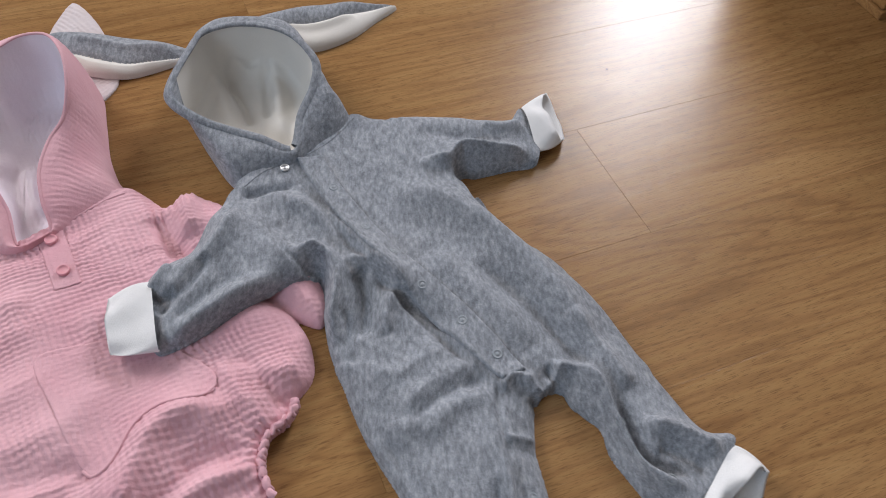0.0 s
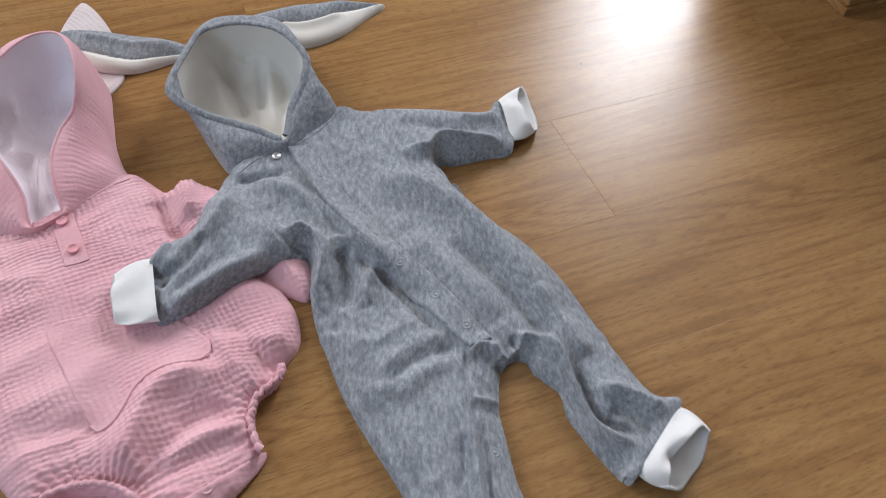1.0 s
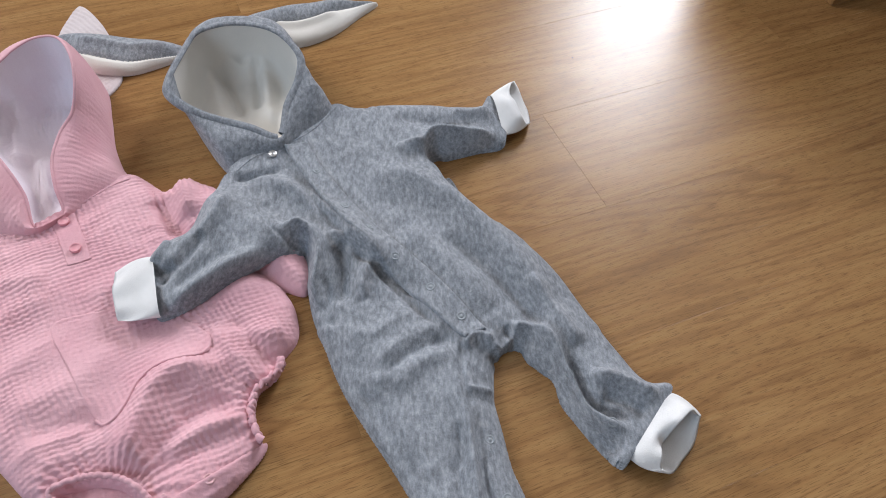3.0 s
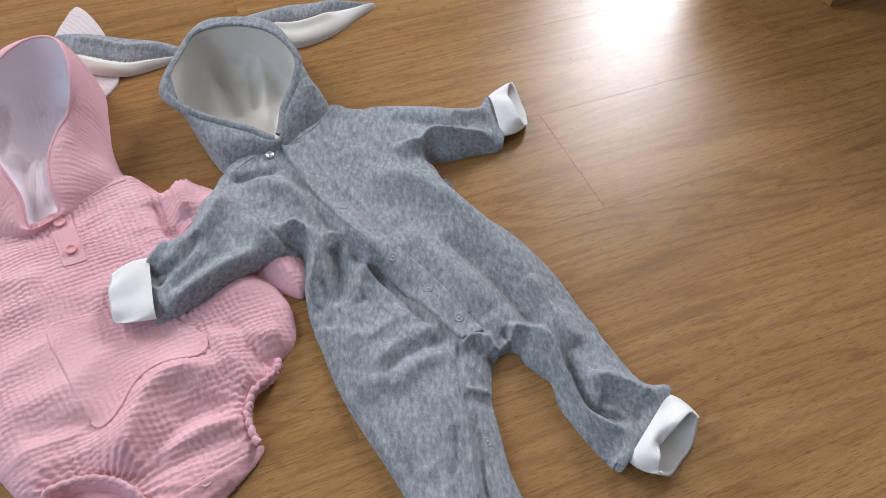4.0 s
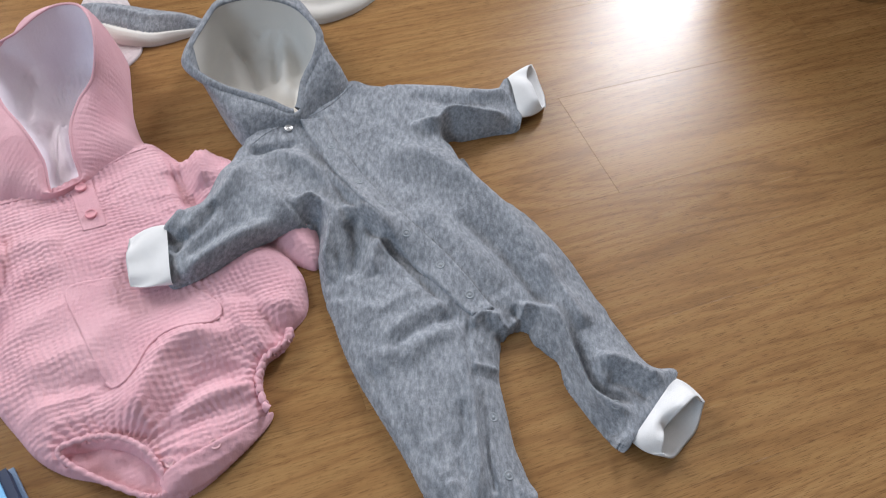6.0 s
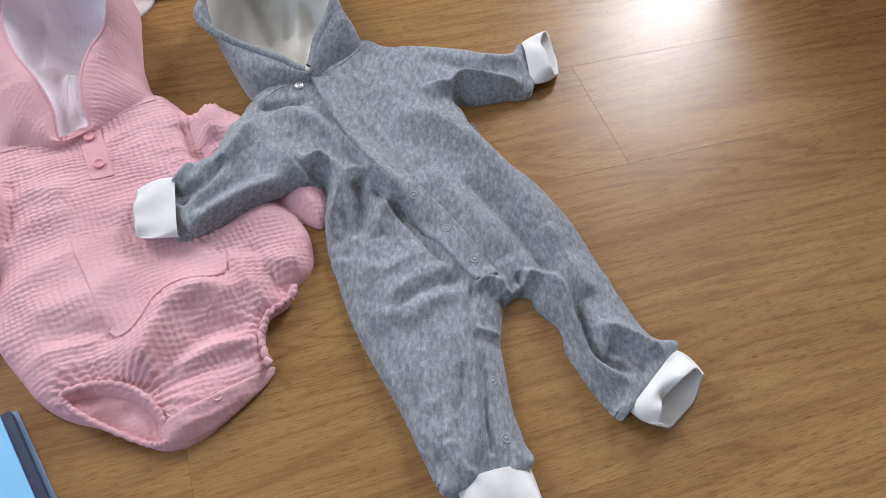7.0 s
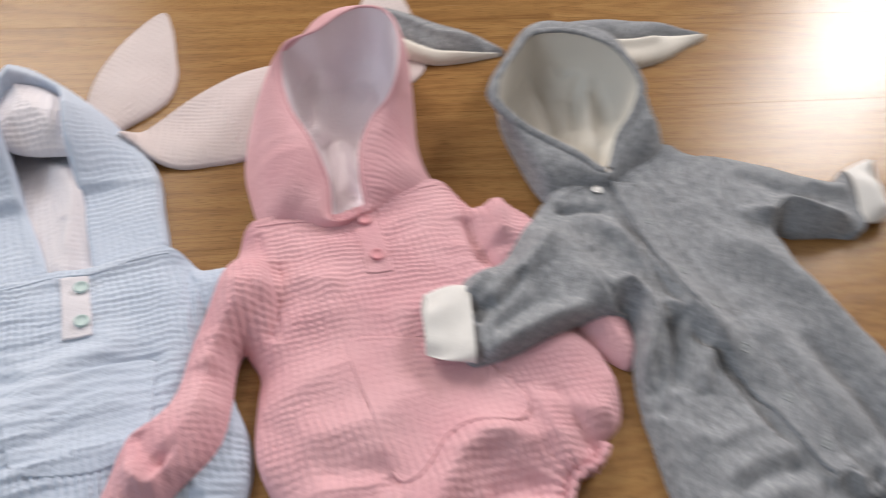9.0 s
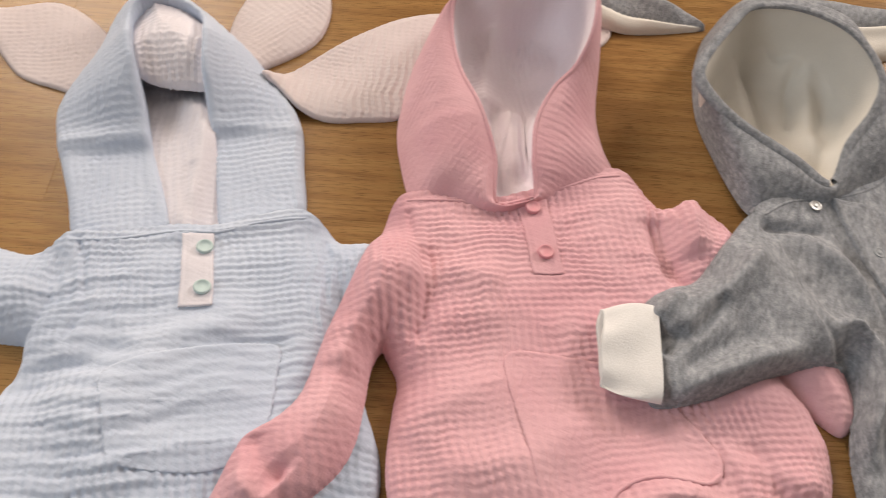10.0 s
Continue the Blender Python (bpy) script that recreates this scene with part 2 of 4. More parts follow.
def to_line(x, y, line, closed):
    """Distance to a polyline, the nearest point on it and how far along it lies (0 to 1)."""
    a = line
    b = np.roll(line, -1, 0) if closed else line[1:]
    a = a if closed else a[:-1]
    best = np.full(x.shape, 1e9)
    px, py, at = np.zeros_like(x), np.zeros_like(x), np.zeros_like(x)
    for k in range(len(a)):
        dx, dy = b[k] - a[k]
        L = dx * dx + dy * dy + 1e-15
        t = np.clip(((x - a[k, 0]) * dx + (y - a[k, 1]) * dy) / L, 0, 1)
        qx, qy = a[k, 0] + t * dx, a[k, 1] + t * dy
        d = (x - qx) ** 2 + (y - qy) ** 2
        w = d < best
        best[w], px[w], py[w], at[w] = d[w], qx[w], qy[w], (k + t[w]) / len(a)
    return np.sqrt(best), px, py, at


def inside(x, y, line):
    res = np.zeros(x.shape, bool)
    a, b = line, np.roll(line, -1, 0)
    for (x0, y0), (x1, y1) in zip(a, b):
        if y0 == y1:
            continue
        w = ((y0 > y) != (y1 > y)) & (x < (x1 - x0) * (y - y0) / (y1 - y0) + x0)
        res ^= w
    return res


class Shape:
    """A closed smooth outline; depth() is positive inside."""

    def __init__(self, pts, steps=8):
        self.line = spline(pts, steps)

    def depth(self, x, y):
        d, px, py, _ = to_line(x, y, self.line, True)
        return np.where(inside(x, y, self.line), d, -d), px, py


def fold(x, y, pts, height, width, lean=0.0):
    """A rounded ridge (or groove) along a line that fades out at both ends."""
    line = spline(pts, 6, False)
    out = np.zeros_like(x)
    reach = width * 3
    w = ((x > line[:, 0].min() - reach) & (x < line[:, 0].max() + reach)
         & (y > line[:, 1].min() - reach) & (y < line[:, 1].max() + reach))
    if not w.any():
        return out
    d, px, py, at = to_line(x[w], y[w], line, False)
    fade = np.clip(np.minimum(at, 1 - at) * 4.5, 0, 1)
    fade = fade * fade * (3 - 2 * fade)
    wide = width * np.where((y[w] - py) > 0, 1 - lean, 1 + lean)
    out[w] = height * fade * np.exp(-(d / wide) ** 1.7)
    return out


def seam(x, y, pts, depth=0.0014, width=0.0022):
    line = spline(pts, 8, False)
    d, *_ = to_line(x, y, line, False)
    return -depth * np.exp(-(d / width) ** 2) + 0.45 * depth * np.exp(-((d - 2.6 * width) / (1.6 * width)) ** 2)


def held(x, y, d, line, rise=0.03, reach=0.016):
    """Depth that does not fall off towards a sewn line, where the next piece carries on."""
    e, *_ = to_line(x, y, spline(line, 6, False), False)
    return d + rise * np.exp(-(e / reach) ** 2)


def ridged(x, y, size, turn, stretch, seed):
    """Sharp-crested wrinkles, drawn out along one direction."""
    c, s = math.cos(turn), math.sin(turn)
    u, w = (x * c + y * s) / stretch, -x * s + y * c
    u, w = u + 0.4 * size * vnoise(x, y, size * 2, seed + 1), w + 0.4 * size * vnoise(x, y, size * 2, seed + 2)
    return 1 - np.abs(vnoise(u, w, size, seed)) * 2


def dome(d, width):
    """A rounded edge: 0 at the outline, 1 from width inwards."""
    t = np.clip(d / width, 0, 1)
    return np.sqrt(np.clip(1 - (1 - t) ** 2, 0, 1))


# the pile of cloth so far, as heights over the floor
PX0, PY0, PSTEP = -0.86, 0.08, 0.0025
PNX, PNY = 560, 400
GX, GY = np.meshgrid(PX0 + PSTEP * np.arange(PNX), PY0 + PSTEP * np.arange(PNY), indexing="ij")
PILE = np.zeros((PNX, PNY))


def blurred(a, n, times=2):
    for _ in range(times):
        for axis in (0, 1):
            c = np.cumsum(np.insert(np.pad(a, [(n, n) if k == axis else (0, 0) for k in (0, 1)], mode="edge"), 0, 0, axis), axis)
            k = 2 * n + 1
            a = (np.take(c, np.arange(k, c.shape[axis]), axis) - np.take(c, np.arange(0, c.shape[axis] - k), axis)) / k
    return a


def support(soft=3):
    """What lies below, as a cloth laid over it would feel it."""
    a = PILE.copy()
    for _ in range(2 if soft > 2 else 0):
        a = np.maximum(a, np.maximum(np.maximum(np.roll(a, 1, 0), np.roll(a, -1, 0)), np.maximum(np.roll(a, 1, 1), np.roll(a, -1, 1))))
    a = blurred(a, soft)

    def at(x, y):
        i = np.clip((x - PX0) / PSTEP, 0, PNX - 1.001)
        j = np.clip((y - PY0) / PSTEP, 0, PNY - 1.001)
        i0, j0 = i.astype(int), j.astype(int)
        f, g = i - i0, j - j0
        return (a[i0, j0] * (1 - f) * (1 - g) + a[i0 + 1, j0] * f * (1 - g) + a[i0, j0 + 1] * (1 - f) * g + a[i0 + 1, j0 + 1] * f * g)
    return at


def flat(x, y):
    return np.zeros_like(x)


def cloth(shapes, height, step, parts, parent, base=flat, hole=None, thick=0.0015, pile=True):
    """Cloth over a union of outlines. height(x, y, depth) is its rise over base; shape i goes to parts[i] = (name, material, label).
    Pieces that share a part index are one mesh; a short hem closes the rim."""
    def measure_in(x, y):
        best = np.full(x.shape, -9.0)
        which = np.zeros(x.shape, int)
        px, py = np.zeros_like(x), np.zeros_like(x)
        for i, s in enumerate(shapes):
            d, qx, qy = s.depth(x, y)
            w = d > best
            best[w], which[w], px[w], py[w] = d[w], i, qx[w], qy[w]
        if hole is not None:
            d, qx, qy = hole.depth(x, y)
            w = -d < best
            best[w], px[w], py[w] = -d[w], qx[w], qy[w]
        return best, which, px, py

    global PILE
    lines = np.concatenate([s.line for s in shapes])
    lo, hi = lines.min(0) - 2 * step, lines.max(0) + 2 * step
    nx, ny = int((hi[0] - lo[0]) / step) + 1, int((hi[1] - lo[1]) / step) + 1
    X, Y = np.meshgrid(lo[0] + step * np.arange(nx), lo[1] + step * np.arange(ny), indexing="ij")
    D, W, PXX, PYY = measure_in(X, Y)
    keep = D > -0.8 * step
    out = keep & (D < 0)
    X[out], Y[out], D = PXX[out], PYY[out], np.maximum(D, 0)
    below = base(X, Y)
    Z = below + thick + height(X, Y, D)
    # normals of the whole sheet, so that sewn pieces meet without a step
    n_of = np.dstack((-np.gradient(Z, axis=0) / step, -np.gradient(Z, axis=1) / step, np.ones_like(Z)))
    n_of /= np.linalg.norm(n_of, axis=2, keepdims=True)
    cell = keep[:-1, :-1] & keep[1:, :-1] & keep[:-1, 1:] & keep[1:, 1:]
    cell &= (D[:-1, :-1] + D[1:, :-1] + D[:-1, 1:] + D[1:, 1:]) > 0.3 * step
    made = []
    for number, (name, mat, label) in enumerate(parts):
        mine = cell & (W[:-1, :-1] == number) if len(parts) > 1 else cell
        ci, cj = np.nonzero(mine)
        if not len(ci):
            continue
        quads = np.stack((ci * ny + cj, (ci + 1) * ny + cj, (ci + 1) * ny + cj + 1, ci * ny + cj + 1), 1)
        used, faces = np.unique(quads, return_inverse=True)
        faces = faces.reshape(-1, 4)
        verts = np.stack((X.ravel()[used], Y.ravel()[used], Z.ravel()[used]), 1)
        floor_z = below.ravel()[used] + 0.0003
        # the hem: every edge that belongs to one face only, drawn down to what lies below
        edges = np.concatenate([faces[:, [k, (k + 1) % 4]] for k in range(4)])
        key = np.sort(edges, 1)
        uniq, first, count = np.unique(key[:, 0] * len(used) + key[:, 1], return_index=True, return_counts=True)
        rim = edges[first[count == 1]]
        shallow = D.ravel()[used] < 1.3 * step
        rim = rim[shallow[rim[:, 0]] & shallow[rim[:, 1]]]
        rim_verts = np.unique(rim)
        index = -np.ones(len(used), int)
        index[rim_verts] = len(used) + np.arange(len(rim_verts))
        low = verts[rim_verts].copy()
        low[:, 2] = np.minimum(floor_z[rim_verts], low[:, 2] - 0.0004)
        hem = np.stack((rim[:, 1], rim[:, 0], index[rim[:, 0]], index[rim[:, 1]]), 1)
        me = bpy.data.meshes.new(name)
        me.from_pydata(np.concatenate((verts, low)).tolist(), [], np.concatenate((faces, hem)).tolist())
        me.materials.append(mat)
        me.polygons.foreach_set("use_smooth", [True] * len(me.polygons))
        if len(parts) > 1:
            nn = n_of.reshape(-1, 3)[used]
            me.normals_split_custom_set_from_vertices(np.concatenate((nn, nn[rim_verts])).tolist())
        ob = under(new(name, me), parent)
        if label:
            ob["label"] = label
        made.append(ob)
    if pile:
        d, *_ = measure_in(GX, GY)
        w = d > 0
        top = np.zeros_like(PILE)
        top[w] = (base(GX, GY) + thick + height(GX, GY, np.maximum(d, 0)))[w]
        PILE = np.maximum(PILE, top)
    return made


def loft(name, rings, mat, parent, label="", closed_ring=True, cap=False):
    """A skin over rings of equal length."""
    rings = [np.asarray(r) for r in rings]
    n, k = len(rings[0]), len(rings)
    verts = np.concatenate(rings)
    faces = []
    span = n if closed_ring else n - 1
    for i in range(k - 1):
        for j in range(span):
            faces.append((i * n + j, i * n + (j + 1) % n, (i + 1) * n + (j + 1) % n, (i + 1) * n + j))
    verts = verts.tolist()
    if cap:
        verts.append(np.mean(rings[-1], 0).tolist())
        c = len(verts) - 1
        faces += [((k - 1) * n + j, (k - 1) * n + (j + 1) % n, c) for j in range(n)]
    return mesh_part(name, verts, faces, mat, parent, label)


def tube(name, line, wide, tall, mat, parent, closed=True, label="", sides=10, tilt=0.0):
    """A flattened cord along a line."""
    p = np.asarray(line)
    tan = (np.roll(p, -1, 0) - np.roll(p, 1, 0)) if closed else np.gradient(p, axis=0)
    tan /= np.linalg.norm(tan, axis=1, keepdims=True)
    side = np.cross(tan, [0, 0, 1.0])
    side /= np.linalg.norm(side, axis=1, keepdims=True)
    up = np.cross(side, tan)
    rings = []
    for a in np.linspace(0, 2 * math.pi, sides, endpoint=False):
        ca, sa = math.cos(a), math.sin(a)
        s, u = wide * ca * math.cos(tilt) - tall * sa * math.sin(tilt), wide * ca * math.sin(tilt) + tall * sa * math.cos(tilt)
        rings.append(p + side * s + up * u)
    rings.append(rings[0])
    return loft(name, rings, mat, parent, label, closed)


def disc_normal(at, x, y, e=0.004):
    h = lambda a, b: float(at(np.array([a]), np.array([b]))[0])
    n = Vector(((h(x - e, y) - h(x + e, y)) / (2 * e), (h(x, y - e) - h(x, y + e)) / (2 * e), 1)).normalized()
    return h(x, y), n


def lathe(bm, profile, n=24):
    rings = []
    for r, z in profile:
        rings.append([bm.verts.new((r * math.cos(2 * math.pi * k / n), r * math.sin(2 * math.pi * k / n), z)) for k in range(n)])
    for a, b in zip(rings, rings[1:]):
        for k in range(n):
            bm.faces.new((a[k], a[(k + 1) % n], b[(k + 1) % n], b[k]))
    for ring in (rings[0], rings[-1]):
        bm.faces.new(ring)


def snap(name, parent, at, x, y, mat, radius=0.0047, lift=0.0):
    """A ring snap, or cap, sewn on the cloth."""
    z, n = disc_normal(at, x, y)
    bm = bmesh.new()
    r = radius
    lathe(bm, [(r, -0.001), (r, 0.0001), (r * 0.92, 0.0005), (r * 0.74, 0.0005), (r * 0.66, 0.0), (r * 0.42, 0.0), (r * 0.36, 0.0004), (r * 0.1, 0.0005)], 20)
    bm.transform(Matrix.Translation((x, y, z + lift)) @ n.to_track_quat("Z", "Y").to_matrix().to_4x4())
    return part(name, bm, mat, parent, smooth=True)


def button(parent, at, x, y, mat, thread, radius=0.0058, turn=0.4):
    z, n = disc_normal(at, x, y)
    m = Matrix.Translation((x, y, z + 0.0012)) @ n.to_track_quat("Z", "Y").to_matrix().to_4x4() @ Matrix.Rotation(turn, 4, "Z")
    bm = bmesh.new()
    r = radius
    lathe(bm, [(r * 0.92, -0.0012), (r, 0), (r, 0.001), (r * 0.93, 0.0019), (r * 0.8, 0.0019), (r * 0.7, 0.0011), (r * 0.1, 0.0010)], 28)
    bm.transform(m)
    b = part("button", bm, mat, parent, smooth=True)
    for s in (-1, 1):
        bm = bmesh.new()
        box(bm, (-0.0016, s * 0.0011 - 0.0004, 0.0009), (0.0016, s * 0.0011 + 0.0004, 0.0018), m, 0.0002)
        part("thread", bm, thread, b)
    return b


def crinkle(x, y, turn, amount, cell=0.0062, seed=0):
    """Puckers of double gauze along both threads, stronger here and there."""
    c, s = math.cos(turn), math.sin(turn)
    u, w = x * c + y * s, -x * s + y * c
    u = u + 0.0034 * vnoise(x, y, 0.03, seed + 3) + 0.0009 * vnoise(x, y, 0.008, seed + 5)
    w = w + 0.0034 * vnoise(x, y, 0.03, seed + 4) + 0.0009 * vnoise(x, y, 0.008, seed + 6)
    a = 0.55 + 0.45 * vnoise(x, y, 0.05, seed + 1)
    b = 0.55 + 0.45 * vnoise(x, y, 0.045, seed + 2)
    return amount * (1.35 * a * np.sin(2 * math.pi * u / cell) * (0.7 + 0.3 * vnoise(u, w, 0.012, seed + 8))
                     + 1.0 * b * np.sin(2 * math.pi * w / (cell * 0.85)) * (0.7 + 0.3 * vnoise(u, w, 0.012, seed + 9)))


# ---------------------------------------------------------------- the room
def wall(name, u0, u1, v0, v1, opening=None, along="u"):
    """A thick wall with an optional opening through it (from, to, sill, head)."""
    bm = bmesh.new()
    H = 2.5
    if opening is None:
        box(bm, (u0, v0, 0), (u1, v1, H), ROOM)
    else:
        a, b, z0, z1 = opening
        if along == "u":
            for lo, hi in (((u0, v0, 0), (a, v1, H)), ((b, v0, 0), (u1, v1, H)), ((a, v0, 0), (b, v1, z0)), ((a, v0, z1), (b, v1, H))):
                box(bm, lo, hi, ROOM)
        else:
            for lo, hi in (((u0, v0, 0), (u1, a, H)), ((u0, b, 0), (u1, v1, H)), ((u0, a, 0), (u1, b, z0)), ((u0, a, z1), (u1, b, H))):
                box(bm, lo, hi, ROOM)
    return tagged(part(name, bm, WALL_PAINT), "plain grey room wall, darkened to cut bounced light", "wall", kind="structure")


U0, U1, V0, V1 = WALL_W, 4.6, -3.4, WALL_V
wall("wall_north", U0 - 0.2, 0.6, V1, V1 + 0.2, FILL_WIN_N, "u")
wall("wall_north_east", 0.6, U1 + 0.2, V1, V1 + 0.2, WIN, "u")
wall("wall_south", U0 - 0.2, U1 + 0.2, V0 - 0.2, V0)
wall("wall_west", U0 - 0.2, U0, V0, V1, FILL_WIN_W, "v")
wall("wall_east", U1, U1 + 0.2, V0, V1)
bm = bmesh.new()
box(bm, (U0 - 0.2, V0 - 0.2, 2.5), (U1 + 0.2, V1 + 0.2, 2.62), ROOM)
tagged(part("ceiling", bm, CEILING_PAINT), "plain grey ceiling, darkened to cut bounced light", "ceiling", kind="structure")


def window(name, opening, wall_at, along):
    a, b, z0, z1 = opening
    w = thing(name, "white-framed window out of view that lets in soft light", "window")
    w["kind"] = "structure"
    t = 0.05

    def bar(nm, p0, p1, q0, q1):
        bm = bmesh.new()
        if along == "u":
            box(bm, (p0, wall_at + 0.05, q0), (p1, wall_at + 0.11, q1), ROOM, 0.004)
        else:
            box(bm, (wall_at - 0.11, p0, q0), (wall_at - 0.05, p1, q1), ROOM, 0.004)
        part(nm, bm, FRAME_PAINT, w)
    bar("window_frame", a, a + t, z0, z1)
    bar("window_frame", b - t, b, z0, z1)
    bar("window_frame", a + t, b - t, z0, z0 + t)
    bar("window_frame", a + t, b - t, z1 - t, z1)
    return w


window("window_1", WIN, WALL_V, "u")
# the next two windows are added, to frame the fill lamps
window("fill_window_west", FILL_WIN_W, WALL_W, "v")
window("fill_window_north", FILL_WIN_N, WALL_V, "u")

# ---------------------------------------------------------------- blue romper
blue = thing("hooded_romper", "pale blue gauze baby romper with bunny-eared hood, on the floor", "baby romper", (-0.38, 0.3, 0), "hooded rompers")
ear_h = lambda seed, turn: (lambda x, y, d: 0.0026 * dome(d, 0.004) + 0.004 * (0.35 + vnoise(x, y, 0.05, seed)) * dome(d, 0.03) + crinkle(x, y, turn, 0.0008, seed=seed) * dome(d, 0.01) - 0.0008 * np.exp(-((d - 0.004) / 0.001) ** 2))
cloth([Shape([(-0.700, 0.585), (-0.672, 0.608), (-0.640, 0.608), (-0.600, 0.590), (-0.578, 0.555), (-0.583, 0.528), (-0.608, 0.523), (-0.640, 0.522), (-0.672, 0.537), (-0.705, 0.552), (-0.722, 0.572)])],
      ear_h(1, 0.6), 0.0016, [("ear", EAR_PINK, "pale pink gauze ear")], blue)
cloth([Shape([(-0.515, 0.640), (-0.527, 0.690), (-0.525, 0.750), (-0.510, 0.802), (-0.488, 0.780), (-0.466, 0.740), (-0.449, 0.705), (-0.445, 0.668), (-0.462, 0.630), (-0.485, 0.605)])],
      ear_h(2, 1.2), 0.0016, [("ear", EAR_PINK, "pale pink gauze ear")], blue)
BLUE_BODY = Shape([(-0.492, 0.400), (-0.498, 0.375), (-0.480, 0.330), (-0.466, 0.300), (-0.470, 0.255), (-0.468, 0.205), (-0.420, 0.160), (-0.350, 0.150), (-0.290, 0.192),
                   (-0.248, 0.228), (-0.226, 0.270), (-0.221, 0.310), (-0.233, 0.346), (-0.262, 0.382), (-0.282, 0.420), (-0.310, 0.470), (-0.356, 0.486), (-0.384, 0.469),
                   (-0.408, 0.449), (-0.433, 0.438), (-0.467, 0.414)])
BLUE_SLEEVE_W = Shape([(-0.486, 0.390), (-0.515, 0.380), (-0.560, 0.372), (-0.612, 0.350), (-0.625, 0.300), (-0.600, 0.282), (-0.540, 0.305), (-0.486, 0.320), (-0.465, 0.330), (-0.462, 0.360)])
BLUE_SLEEVE_E = Shape([(-0.350, 0.482), (-0.328, 0.482), (-0.304, 0.492), (-0.270, 0.486), (-0.258, 0.450), (-0.272, 0.410), (-0.300, 0.420), (-0.335, 0.450)])


BLUE_NECK = [(-0.492, 0.400), (-0.467, 0.414), (-0.433, 0.438), (-0.408, 0.449), (-0.384, 0.469), (-0.358, 0.486)]
PINK_NECK = [(-0.300, 0.535), (-0.270, 0.551), (-0.238, 0.563), (-0.215, 0.583), (-0.197, 0.601), (-0.177, 0.622), (-0.161, 0.633)]
GREY_NECK = [(-0.050, 0.640), (-0.034, 0.662), (-0.008, 0.680), (0.024, 0.704), (0.050, 0.746)]


def blue_rows(x, y):
    """Soft rows of gathered gauze over the belly."""
    rows = np.sin(2 * math.pi * ((-x * math.sin(0.5) + y * math.cos(0.5)) + 0.009 * vnoise(x, y, 0.05, 21)) / 0.0135)
    belly = np.exp(-(((x + 0.36) / 0.12) ** 2 + ((y - 0.29) / 0.09) ** 2)) * (0.6 + 0.5 * vnoise(x, y, 0.05, 32))
    return belly * rows


def blue_height(x, y, d):
    d = held(x, y, d, BLUE_NECK)
    z = 0.024 * dome(d, 0.045) + 0.002 * vnoise(x, y, 0.05, 11) * dome(d, 0.02)
    z += fold(x, y, [(-0.421, 0.273), (-0.395, 0.312), (-0.375, 0.360), (-0.335, 0.392)], 0.007, 0.018)
    z += fold(x, y, [(-0.400, 0.275), (-0.365, 0.318), (-0.319, 0.352)], 0.004, 0.009)
    z += fold(x, y, [(-0.386, 0.255), (-0.349, 0.293), (-0.295, 0.322)], 0.005, 0.010)
    z += fold(x, y, [(-0.39, 0.335), (-0.35, 0.372), (-0.31, 0.385)], -0.003, 0.008)
    z += fold(x, y, [(-0.46, 0.285), (-0.43, 0.315), (-0.41, 0.35)], -0.005, 0.012)
    z += fold(x, y, [(-0.26, 0.36), (-0.285, 0.33), (-0.30, 0.29)], 0.006, 0.012)
    z += fold(x, y, [(-0.25, 0.30), (-0.27, 0.27), (-0.285, 0.24)], -0.007, 0.012)
    z += seam(x, y, [(-0.332, 0.470), (-0.318, 0.440), (-0.300, 0.414), (-0.280, 0.403)])
    z += seam(x, y, [(-0.484, 0.398), (-0.462, 0.375), (-0.447, 0.352), (-0.446, 0.330)])
    a = dome(d, 0.008)
    return z + a * (crinkle(x, y, BLUE_TURN, 0.0008, seed=30) + 0.0012 * ridged(x, y, 0.02, 0.5, 3.0, 31) + 0.0015 * blue_rows(x, y))


cloth([BLUE_BODY, BLUE_SLEEVE_W, BLUE_SLEEVE_E], blue_height, 0.0015,
      [("body", BLUE, ""), ("sleeve", BLUE, ""), ("sleeve", BLUE, "")], blue, support(4))
# pocket, placket and buttons
on_blue = support(2)
cloth([Shape([(-0.408, 0.318), (-0.395, 0.336), (-0.360, 0.362), (-0.324, 0.382), (-0.312, 0.363), (-0.300, 0.330), (-0.300, 0.308), (-0.320, 0.290), (-0.350, 0.278), (-0.372, 0.275), (-0.390, 0.295)])],
      lambda x, y, d: 0.0003 * dome(d, 0.003) + (crinkle(x, y, BLUE_TURN, 0.0005, seed=30) + 0.0010 * blue_rows(x, y)) * dome(d, 0.004), 0.0015,
      [("pocket", BLUE, "")], blue, on_blue, thick=0.0006)
on_blue = support(2)
cloth([Shape([(-0.4295, 0.4395), (-0.418, 0.421), (-0.404, 0.398), (-0.3935, 0.3785), (-0.384, 0.383), (-0.3735, 0.3885), (-0.384, 0.407), (-0.397, 0.428), (-0.4085, 0.4475), (-0.419, 0.4435)], 1)],
      lambda x, y, d: 0.0008 * dome(d, 0.003) - 0.0005 * np.exp(-((d - 0.003) / 0.0007) ** 2) + 0.00012 * vnoise(x, y, 0.006, 4), 0.0012,
      [("placket", BLUE_LINING, "")], blue, on_blue, thick=0.0012)
on_blue = support(2)
for bx, by in ((-0.4035, 0.4275), (-0.3865, 0.3975)):
    button(blue, on_blue, bx, by, MINT_BUTTON, BLUE_LINING)

